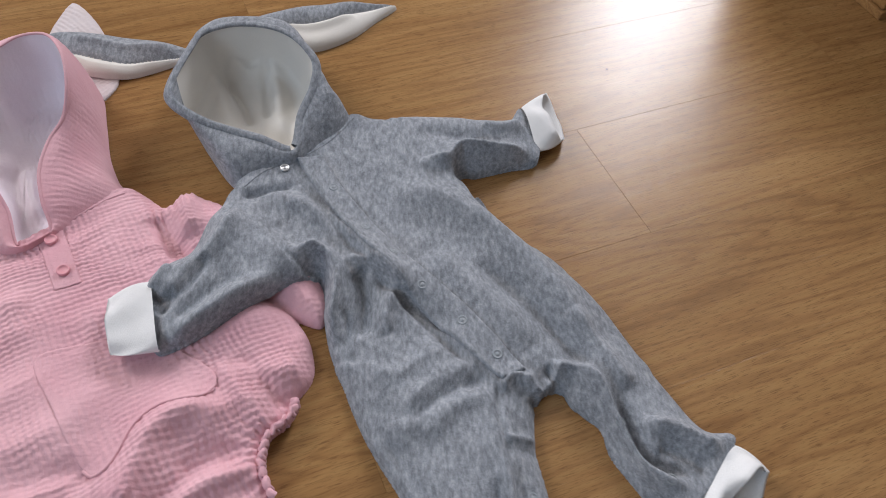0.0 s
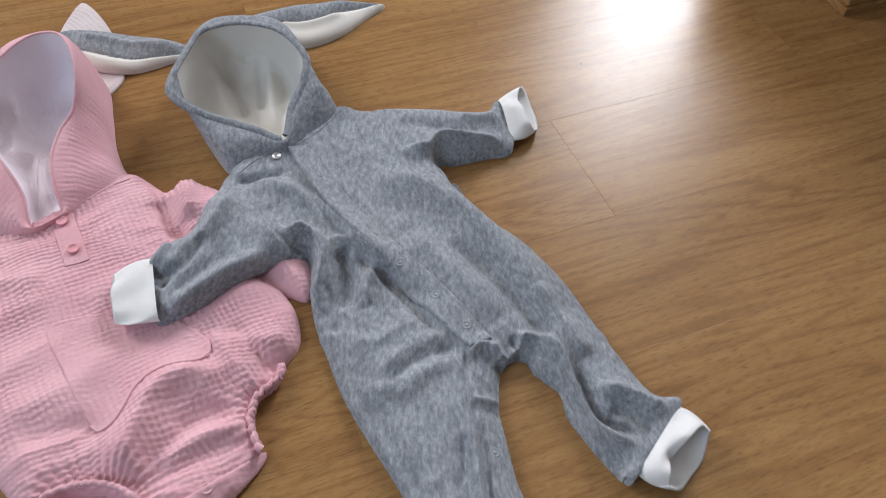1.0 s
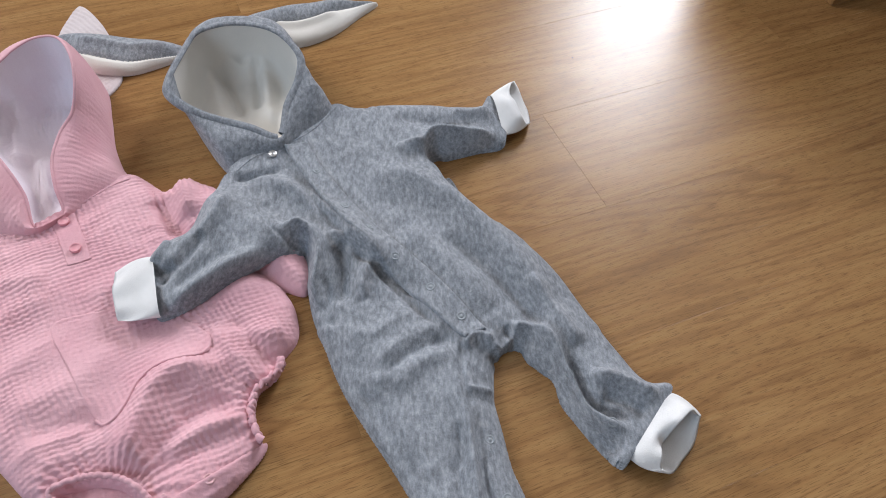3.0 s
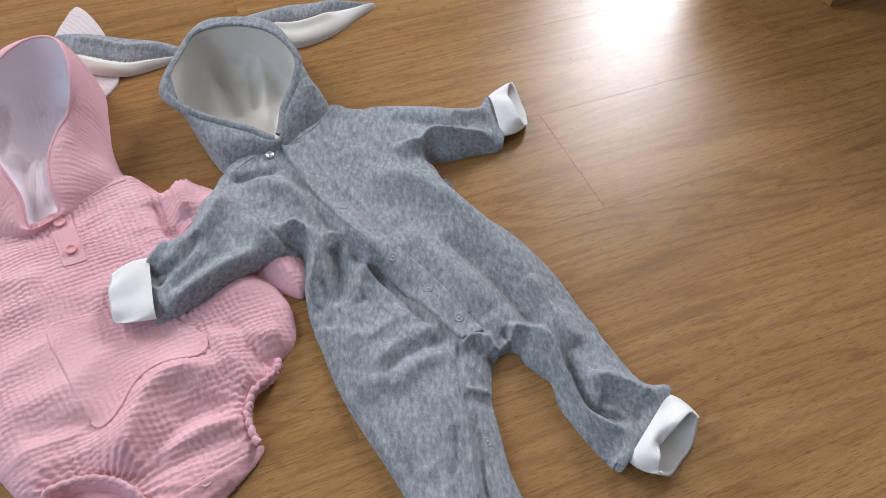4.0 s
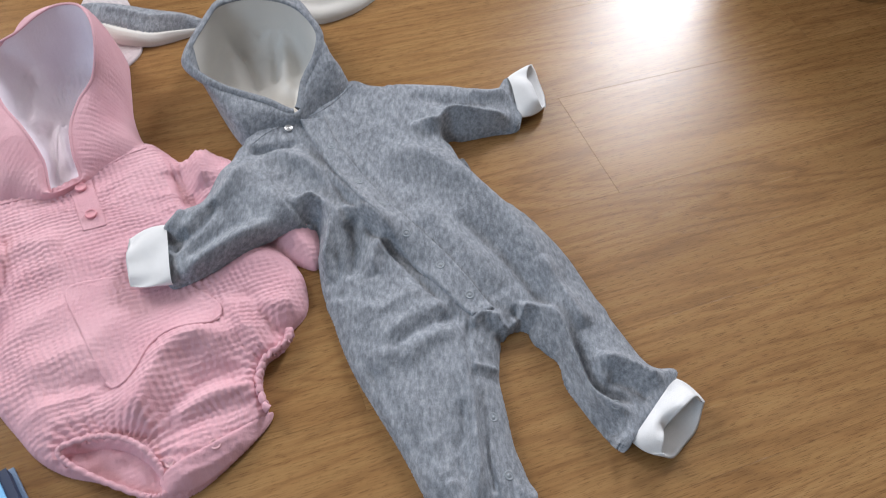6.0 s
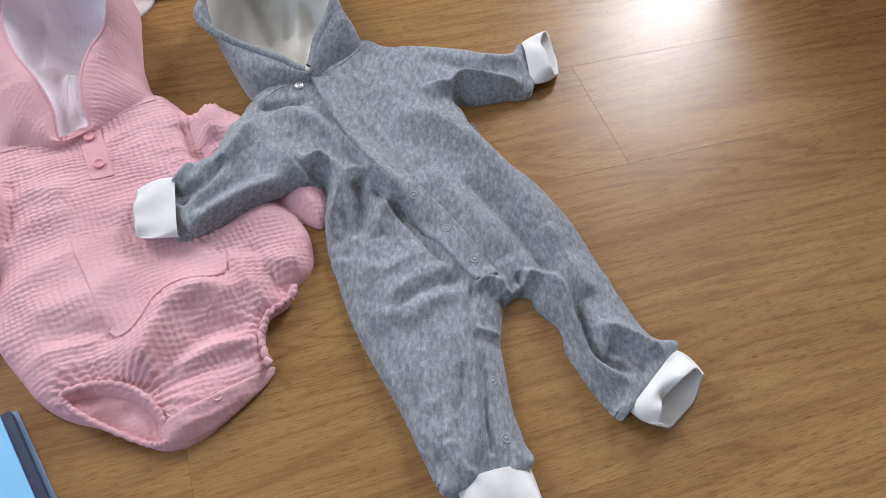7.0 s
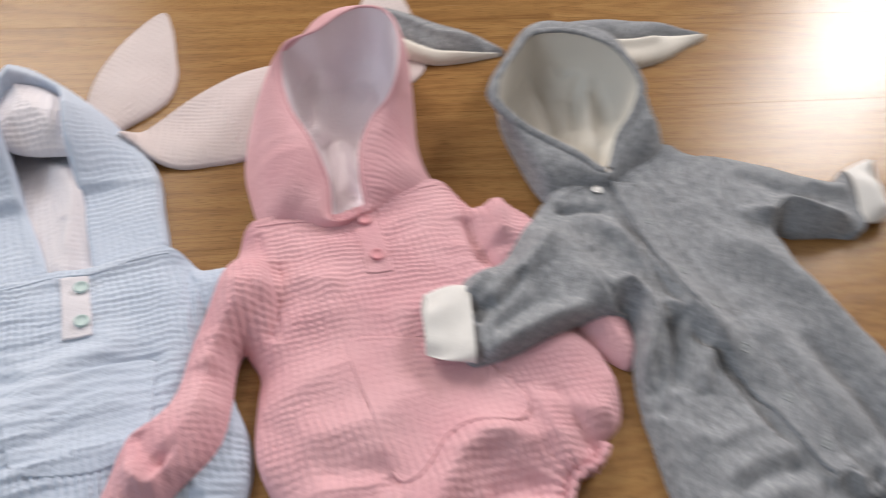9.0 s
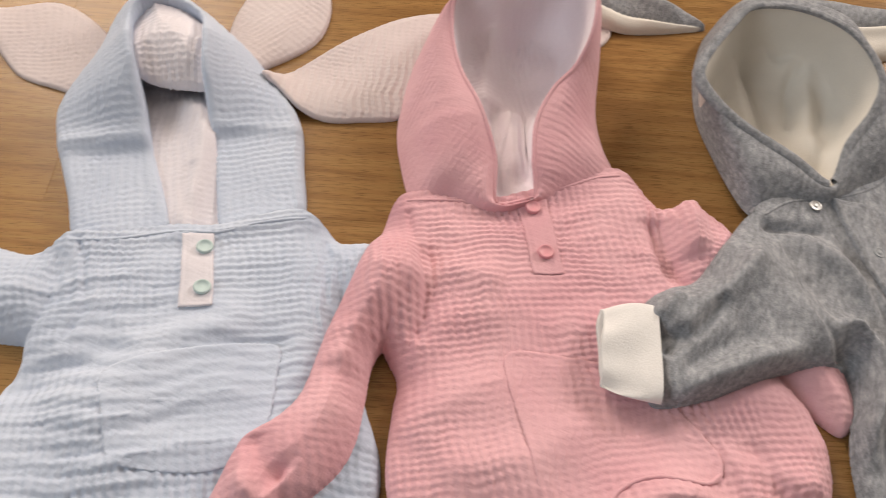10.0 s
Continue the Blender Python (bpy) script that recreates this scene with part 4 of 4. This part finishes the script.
LEG_E = Shape([(0.252, 0.424), (0.264, 0.406), (0.279, 0.392), (0.284, 0.369), (0.297, 0.347), (0.311, 0.326), (0.331, 0.307), (0.348, 0.330), (0.362, 0.345), (0.386, 0.380), (0.363, 0.394), (0.344, 0.423),
               (0.319, 0.470), (0.293, 0.520), (0.264, 0.545), (0.235, 0.500)])
ARM_E = Shape([(0.108, 0.762), (0.151, 0.764), (0.192, 0.761), (0.226, 0.761), (0.239, 0.773), (0.250, 0.742), (0.254, 0.701), (0.222, 0.689), (0.190, 0.678), (0.172, 0.672), (0.130, 0.660), (0.080, 0.700), (0.085, 0.750)])
ARM_W = Shape([(-0.050, 0.636), (-0.066, 0.599), (-0.080, 0.555), (-0.098, 0.536), (-0.112, 0.511), (-0.106, 0.478), (-0.091, 0.446), (-0.076, 0.447), (-0.048, 0.468), (-0.020, 0.496), (0.005, 0.518), (0.027, 0.530), (0.040, 0.534), (0.075, 0.570), (0.050, 0.620), (-0.010, 0.648)])


def grey_height(x, y, d):
    d = held(x, y, d, GREY_NECK)
    for end in ([(0.178, 0.228), (0.197, 0.231), (0.222, 0.242), (0.250, 0.256)], [(0.331, 0.307), (0.348, 0.330), (0.362, 0.345), (0.386, 0.380)],
                [(0.240, 0.782), (0.250, 0.742), (0.254, 0.701)]):
        d = held(x, y, d, end, 0.012, 0.010)
    z = 0.019 * dome(d, 0.036) + 0.0022 * vnoise(x, y, 0.055, 101) * dome(d, 0.02) + 0.0007 * vnoise(x, y, 0.018, 102) * dome(d, 0.01)
    z += dome(d, 0.02) * (0.0006 * ridged(x, y, 0.024, 0.9, 3.0, 103) + 0.0004 * ridged(x, y, 0.016, 2.2, 2.5, 104))
    # east half of the front: long soft folds from the shoulder to the leg, and the pulled side seam
    for pts, h, w in (
            ([(0.094, 0.642), (0.156, 0.622), (0.210, 0.582), (0.248, 0.526), (0.280, 0.470)], 0.007, 0.017),
            ([(0.133, 0.561), (0.185, 0.511), (0.227, 0.460)], 0.004, 0.016),
            ([(0.180, 0.555), (0.235, 0.497), (0.275, 0.440)], -0.005, 0.010),
            ([(0.262, 0.500), (0.286, 0.455), (0.305, 0.420)], 0.005, 0.010),
            ([(0.175, 0.687), (0.185, 0.644), (0.210, 0.605), (0.240, 0.570)], -0.006, 0.005),
            ([(0.190, 0.660), (0.203, 0.630), (0.235, 0.590)], 0.005, 0.006),
            ([(0.203, 0.636), (0.235, 0.587), (0.255, 0.564)], -0.004, 0.004),
            ([(0.124, 0.676), (0.156, 0.680), (0.172, 0.697), (0.215, 0.698), (0.247, 0.703)], 0.009, 0.009),
            ([(0.160, 0.672), (0.177, 0.671), (0.196, 0.664), (0.236, 0.680)], -0.010, 0.007),
            ([(0.190, 0.735), (0.215, 0.732), (0.240, 0.745)], 0.005, 0.011),
            ([(0.125, 0.735), (0.165, 0.722), (0.205, 0.722)], -0.003, 0.010)):
        z += fold(x, y, pts, 1.9 * h, w)
    # west half: the cloth hangs over from the chest and gathers under the arm
    for pts, h, w in (
            ([(-0.033, 0.629), (0.018, 0.609), (0.059, 0.578), (0.099, 0.537), (0.128, 0.503)], 0.008, 0.012),
            ([(0.085, 0.537), (0.108, 0.514), (0.134, 0.497), (0.158, 0.470)], -0.0065, 0.006),
            ([(0.013, 0.541), (0.026, 0.557), (0.043, 0.552), (0.054, 0.530), (0.051, 0.488), (0.059, 0.462)], 0.009, 0.007),
            ([(0.018, 0.530), (0.034, 0.538), (0.041, 0.516), (0.042, 0.488)], -0.008, 0.006),
            ([(0.060, 0.500), (0.068, 0.465), (0.074, 0.440)], -0.003, 0.005),
            ([(0.052, 0.549), (0.082, 0.546), (0.104, 0.522), (0.098, 0.489), (0.104, 0.470)], 0.006, 0.007),
            ([(0.068, 0.538), (0.078, 0.516), (0.079, 0.465)], -0.007, 0.008),
            ([(0.083, 0.431), (0.114, 0.435), (0.151, 0.460)], 0.003, 0.011),
            ([(0.110, 0.395), (0.143, 0.425), (0.184, 0.448)], 0.004, 0.011),
            ([(0.120, 0.385), (0.150, 0.412), (0.186, 0.432)], -0.003, 0.006),
            ([(0.131, 0.372), (0.157, 0.401), (0.188, 0.416)], 0.003, 0.009)):
        z += fold(x, y, pts, 1.6 * h, w)
    # west sleeve
    for pts, h, w in (
            ([(-0.038, 0.600), (-0.057, 0.553), (-0.073, 0.517), (-0.087, 0.466)], 0.006, 0.010),
            ([(-0.060, 0.540), (-0.077, 0.496), (-0.094, 0.474)], -0.007, 0.006),
            ([(0.005, 0.529), (-0.029, 0.497), (-0.057, 0.470), (-0.078, 0.444)], 0.007, 0.010),
            ([(-0.033, 0.524), (-0.056, 0.496), (-0.078, 0.469)], -0.004, 0.008),
            ([(-0.110, 0.500), (-0.092, 0.490), (-0.080, 0.498)], -0.005, 0.005),
            ([(-0.092, 0.530), (-0.098, 0.508), (-0.110, 0.492)], 0.005, 0.007),
            ([(-0.010, 0.590), (0.008, 0.565), (0.030, 0.556)], -0.003, 0.010),
            ([(-0.048, 0.622), (-0.022, 0.633), (0.007, 0.642)], -0.004, 0.005)):
        z += fold(x, y, pts, 1.6 * h, w)
    # west leg: a crease down the outer edge, folds beside the strip of press studs
    for pts, h, w in (
            ([(0.076, 0.394), (0.105, 0.355), (0.127, 0.319), (0.154, 0.275), (0.172, 0.245)], 0.005, 0.007),
            ([(0.092, 0.385), (0.115, 0.352), (0.138, 0.310), (0.158, 0.272)], -0.004, 0.008),
            ([(0.103, 0.371), (0.137, 0.397), (0.172, 0.424)], 0.004, 0.010),
            ([(0.156, 0.340), (0.163, 0.290), (0.178, 0.250)], 0.003, 0.012),
            ([(0.186, 0.345), (0.190, 0.318), (0.187, 0.295), (0.193, 0.255)], -0.0045, 0.005),
            ([(0.196, 0.366), (0.198, 0.324), (0.201, 0.288), (0.199, 0.244)], 0.006, 0.005),
            ([(0.205, 0.352), (0.208, 0.320), (0.209, 0.290), (0.216, 0.256)], -0.003, 0.003),
            ([(0.194, 0.377), (0.210, 0.377), (0.226, 0.379)], 0.003, 0.0035),
            ([(0.195, 0.3675), (0.210, 0.367), (0.227, 0.368)], -0.002, 0.005),
            ([(0.178, 0.270), (0.188, 0.250), (0.204, 0.238)], 0.006, 0.005)):
        z += fold(x, y, pts, 1.15 * h, w)
    # east leg and crotch
    for pts, h, w in (
            ([(0.250, 0.447), (0.268, 0.437), (0.283, 0.415), (0.292, 0.388), (0.302, 0.360), (0.317, 0.343), (0.342, 0.337)], 0.009, 0.006),
            ([(0.284, 0.394), (0.297, 0.360), (0.315, 0.331), (0.332, 0.314)], -0.006, 0.006),
            ([(0.280, 0.430), (0.297, 0.392), (0.308, 0.365), (0.325, 0.353), (0.346, 0.345)], -0.007, 0.005),
            ([(0.305, 0.388), (0.328, 0.386), (0.350, 0.378), (0.374, 0.366)], 0.007, 0.008),
            ([(0.318, 0.370), (0.338, 0.364), (0.360, 0.352)], -0.004, 0.007),
            ([(0.216, 0.434), (0.230, 0.420), (0.240, 0.428), (0.247, 0.442), (0.262, 0.440)], 0.006, 0.005),
            ([(0.222, 0.418), (0.231, 0.408), (0.244, 0.405)], -0.006, 0.005),
            ([(0.236, 0.445), (0.245, 0.425), (0.246, 0.410)], -0.006, 0.004),
            ([(0.194, 0.418), (0.207, 0.432), (0.226, 0.428)], 0.005, 0.006)):
        z += fold(x, y, pts, 1.6 * h, w)
    z += seam(x, y, [(0.103, 0.756), (0.110, 0.725), (0.114, 0.695), (0.128, 0.664)], 0.0012, 0.002)
    z += seam(x, y, [(-0.036, 0.625), (-0.020, 0.600), (-0.012, 0.575), (0.004, 0.548), (0.025, 0.535)], 0.0010, 0.002)
    z += seam(x, y, [(0.196, 0.432), (0.192, 0.402), (0.196, 0.372), (0.202, 0.339), (0.207, 0.301), (0.215, 0.262)], 0.0018, 0.0022)
    z += seam(x, y, [(0.186, 0.652), (0.205, 0.618), (0.234, 0.590), (0.262, 0.562)], 0.003, 0.003)
    z += fold(x, y, [(-0.003, 0.670), (0.038, 0.600), (0.077, 0.549), (0.113, 0.508), (0.147, 0.468), (0.190, 0.420)], -0.008, 0.005)
    return z


cloth([TORSO, LEG_W, LEG_E, ARM_E, ARM_W], grey_height, 0.0016,
      [("body", GREY, ""), ("leg", GREY, ""), ("leg", GREY, ""), ("sleeve", GREY, ""), ("sleeve", GREY, "")], grey, support(5))
# front placket with press studs
on_grey = support(2)
left = [(0.003, 0.676), (0.022, 0.643), (0.044, 0.607), (0.082, 0.555), (0.118, 0.514), (0.152, 0.474), (0.173, 0.451), (0.197, 0.426)]
right = [(0.218, 0.438), (0.195, 0.468), (0.168, 0.501), (0.140, 0.531), (0.105, 0.569), (0.067, 0.618), (0.045, 0.650), (0.029, 0.682)]


def placket_height(x, y, d):
    edge, *_ = to_line(x, y, spline(left, 8, False), False)
    return 0.0026 * dome(d, 0.006) + 0.0026 * np.exp(-(edge / 0.005) ** 2) + 0.0010 * vnoise(x, y, 0.02, 110) - 0.0009 * np.exp(-((d - 0.0045) / 0.001) ** 2)


cloth([Shape(np.concatenate((spline(left, 6, False), spline(right, 6, False))), 1)], placket_height, 0.0015, [("placket", GREY, "")], grey, on_grey, thick=0.0012)
top = support(1)
for sx, sy in ((0.043, 0.637), (0.076, 0.588), (0.104, 0.558), (0.130, 0.520), (0.165, 0.484), (0.194, 0.451), (0.215, 0.328), (0.227, 0.275), (0.2915, 0.391), (0.323, 0.341)):
    snap("snap", grey, top, sx, sy, GREY_SNAP, 0.0046)
steel = snap("snap", grey, top, -0.0075, 0.663, STEEL, 0.0048, 0.0015)
steel["label"] = "shiny metal ring snap at the neck"


def cuff(front, back, mouth_lift, base_lift, dent=0.0, dent_at=1.57, seed=0, gape=0.0, crumple=0.001):
    """A soft ribbed cuff: an open flattened tube from the sleeve's end (back) to its mouth (front). Each end: two corners (x, y)."""
    f, b = [np.array(p) for p in front], [np.array(p) for p in back]
    n = 56
    a = np.linspace(0, 2 * math.pi, n, endpoint=False)
    axis = (f[0] + f[1] - b[0] - b[1]) / 2
    rings = []
    for s in np.linspace(0, 1, 14):
        p0, p1 = b[0] * (1 - s) + f[0] * s, b[1] * (1 - s) + f[1] * s
        mid, half = (p0 + p1) / 2, (p1 - p0) / 2
        swell = 1 + 0.05 * math.sin(math.pi * s) - 0.06 * s ** 4
        tall = base_lift * (1 - s) + mouth_lift * s
        z = tall * (0.5 + 0.5 * np.sin(a)) * (1 + 0.07 * np.sin(a * 3 + s * 3 + seed)) * (1 - 0.12 * s ** 4 * (np.sin(a) > 0))
        z -= dent * s * np.exp(-((a - dent_at) / 0.30) ** 2)
        z += 0.0012 * np.sin(a * 2 + 5 * s + seed) + crumple * s * np.sin(a * 7 + 2 * s + seed) * (np.sin(a) > -0.2)
        push = (0.03 * np.sin(a * 2 + seed) + 14 * crumple * np.sin(a * 5 + seed)) * s + 0.05 * s * np.sin(a) ** 2 - gape * s * np.sin(a) - 0.06 * s * np.exp(-((a - dent_at) / 0.5) ** 2) * (dent > 0)
        x = mid[0] + half[0] * np.cos(a) * swell + axis[0] * push
        y = mid[1] + half[1] * np.cos(a) * swell + axis[1] * push
        rings.append(np.stack((x, y, np.maximum(z, 0.0) + 0.001), 1))
    lip = []
    m = rings[-1].mean(0)
    lip.append(m + (rings[-1] - m) * 0.985 + np.array([axis[0] * 0.05, axis[1] * 0.05, 0]))
    inner = []
    for r in reversed(rings[4:]):
        c = r.mean(0)
        inner.append(c + (r - c) * np.array([0.93, 0.93, 0.86]))
    return rings + lip + inner


loft("cuff", cuff(((0.268, 0.800), (0.280, 0.722)), ((0.240, 0.776), (0.252, 0.708)), 0.031, 0.021, 0.004, 2.2, 2, 0.35), WHITE_RIB, grey, "white ribbed cuff")
z_w = 0.026
rw = cuff(((-0.137, 0.497), (-0.119, 0.436)), ((-0.104, 0.510), (-0.084, 0.441)), 0.012, 0.016)
loft("cuff", [r + np.array([0, 0, z_w]) for r in rw], WHITE_RIB, grey, "white ribbed cuff")
loft("cuff", cuff(((0.357, 0.298), (0.405, 0.355)), ((0.336, 0.313), (0.383, 0.376)), 0.036, 0.019, 0.017, 1.8, 1, 0.36, 0.002), WHITE_RIB, grey, "white ribbed cuff")
loft("cuff", cuff(((0.205, 0.182), (0.265, 0.205)), ((0.188, 0.236), (0.247, 0.258)), 0.024, 0.019, 0.012, 1.3, 3, 0.15, 0.0035), WHITE_RIB, grey, "white ribbed cuff")
GREY_RIM = [(-0.001, 0.682, 0.030), (-0.036, 0.690, 0.036), (-0.087, 0.699, 0.046), (-0.122, 0.717, 0.056), (-0.127, 0.738, 0.062), (-0.115, 0.783, 0.070), (-0.104, 0.806, 0.075),
            (-0.075, 0.816, 0.080), (-0.042, 0.817, 0.080), (-0.015, 0.812, 0.075), (0.006, 0.796, 0.068), (0.017, 0.778, 0.060), (0.015, 0.752, 0.050), (0.005, 0.722, 0.040)]
GREY_FOOT = [(0.001, 0.669, 0.016), (-0.030, 0.654, 0.015), (-0.054, 0.643, 0.010), (-0.097, 0.707, 0.003), (-0.117, 0.750, 0.002), (-0.128, 0.808, 0.002), (-0.122, 0.860, 0.002),
             (-0.085, 0.892, 0.002), (-0.040, 0.894, 0.002), (0.000, 0.865, 0.002), (0.012, 0.820, 0.002), (0.034, 0.768, 0.006), (0.055, 0.742, 0.013), (0.029, 0.698, 0.015)]
hood_from(grey, GREY_RIM, GREY_FOOT, (-0.055, 0.765), 0.005, GREY, CREAM, GREY, (0.0052, 0.0028),
          [([(-0.060, 0.850), (-0.040, 0.825), (-0.029, 0.790), (-0.022, 0.744), (-0.008, 0.700)], 0.015, 0.014), ([(-0.120, 0.825), (-0.100, 0.800), (-0.086, 0.770), (-0.066, 0.715)], 0.015, 0.016),
           ([(-0.092, 0.832), (-0.065, 0.812), (-0.040, 0.818)], 0.016, 0.010), ([(-0.098, 0.815), (-0.074, 0.784), (-0.052, 0.735)], -0.010, 0.006), ([(-0.050, 0.827), (-0.040, 0.785), (-0.034, 0.745)], -0.010, 0.006)], GREY_TURN, 0.0, lining_label="cream fleece hood lining")

# sewn neck bands
for owner, line, mat in ((grey, GREY_NECK, GREY), (pink, PINK_NECK, PINK), (blue, BLUE_NECK, BLUE)):
    bed = support(1)
    run = spline(line, 12, False)
    tube("neck_seam", np.stack((run[:, 0], run[:, 1], bed(run[:, 0], run[:, 1]) - 0.0006), 1), 0.0042, 0.0020, mat, owner, False)
    way = np.gradient(run, axis=0)
    way /= np.linalg.norm(way, axis=1, keepdims=True)
    stitch = run + np.stack((way[:, 1], -way[:, 0]), 1) * 0.0075
    tube("topstitch", np.stack((stitch[:, 0], stitch[:, 1], bed(stitch[:, 0], stitch[:, 1]) - 0.0002), 1), 0.0012, 0.0011, mat, owner, False)

# ---------------------------------------------------------------- blue case and cabinet
case = thing("book", "light blue hardcover book with dark navy edge, lying on the floor", "book", (-0.2, 0.17, 0))
ang = math.atan2(-0.068, 0.054)
CASE = Matrix.Translation((-0.187, 0.266, 0)) @ Matrix.Rotation(ang, 4, "Z")
bm = bmesh.new()
box(bm, (-0.004, -0.20, 0.0005), (0.30, 0.006, 0.004), CASE, 0.001)
part("cover", bm, SLATE_CARD, case, "slate blue back cover")
# dark core, set back between the two covers
bm = bmesh.new()
box(bm, (0.001, -0.192, 0.004), (0.29, 0.0025, 0.0165), CASE)
part("page_block", bm, NAVY_CARD, case, "dark navy core between the covers")
bm = bmesh.new()
box(bm, (0.0, -0.20, 0.0165), (0.30, -0.005, 0.0205), CASE, 0.001)
part("cover", bm, BLUE_CARD, case, "light blue front cover")

crumb = bmesh.new()
bmesh.ops.create_icosphere(crumb, subdivisions=2, radius=0.0008)
for v in crumb.verts:
    v.co += v.co * 0.35 * math.sin(v.co.x * 4000 + v.co.y * 3100)
    v.co.z = v.co.z * 0.6 + 0.0006
crumb.transform(Matrix.Translation((0.354, 0.867, 0.0001)))
tagged(part("crumb", crumb, NAVY_CARD), "tiny dark crumb lying on the oak floor", "crumb")

cabinet = thing("wooden_crate", "low warm brown wooden crate standing on the floor", "crate", (0.9, 1.15, 0))
c0 = (Vector((0.739, 0.992, 0)).dot(U), Vector((0.739, 0.992, 0)).dot(V))
CAB = ROOM @ Matrix.Translation((c0[0], c0[1], 0))
bm = bmesh.new()
box(bm, (0.004, 0.004, 0.012), (0.34, 0.30, 0.25), CAB, 0.003)
part("body", bm, PINE, cabinet)
bm = bmesh.new()
box(bm, (0, 0, 0), (0.344, 0.304, 0.012), CAB, 0.002)
part("base_board", bm, PINE, cabinet)
bm = bmesh.new()
box(bm, (-0.004, -0.004, 0.25), (0.348, 0.308, 0.268), CAB, 0.003)
part("top", bm, PINE, cabinet)

# ---------------------------------------------------------------- floor
floor = thing("floor", "warm oak laminate floor with long boards", "floor")
floor["kind"] = "structure"
bm = bmesh.new()
box(bm, (U0 - 0.2, V0 - 0.2, -0.06), (U1 + 0.2, V1 + 0.2, -0.010), ROOM)
part("underlay", bm, NAVY_CARD, floor)
BW, BL, GAP = 0.159, 1.285, 0.00007
bm = bmesh.new()
box(bm, (GAP, GAP, -0.010), (BL - GAP, BW - GAP, 0.0), None, 0.00014)
me = bpy.data.meshes.new("board")
bm.to_mesh(me)
bm.free()
me.materials.append(OAK)


def short_board(length):
    """A board cut to length at the wall."""
    b = bmesh.new()
    box(b, (GAP, GAP, -0.010), (length - GAP, BW - GAP, 0.0), None, 0.00014)
    cut = bpy.data.meshes.new("board")
    b.to_mesh(cut)
    b.free()
    cut.materials.append(OAK)
    return cut


JOINT_U = {2: 0.056, 3: 0.22, 4: 0.561, 5: -0.35, 6: 0.9, 1: 0.72}
V_ZERO = 0.436 - 4 * BW
row = -24
rng = random.Random(5)
while V_ZERO + row * BW < V1 + 0.05:
    v = V_ZERO + row * BW
    if v + BW > V0 - 0.05:
        start = JOINT_U.get(row + 0, rng.uniform(0, BL))
        u = start - BL * math.ceil((start - U0) / BL)
        while u < U1:
            a, e = max(u, U0 - 0.02), min(u + BL, U1 + 0.02)
            if e - a < BL - 0.001:
                ob = new("board", short_board(max(e - a, 0.01)))
            else:
                ob = new("board", me)
            ob.matrix_basis = ROOM @ Matrix.Translation((a, v, 0))
            ob.parent = floor
            u += BL
    row += 1
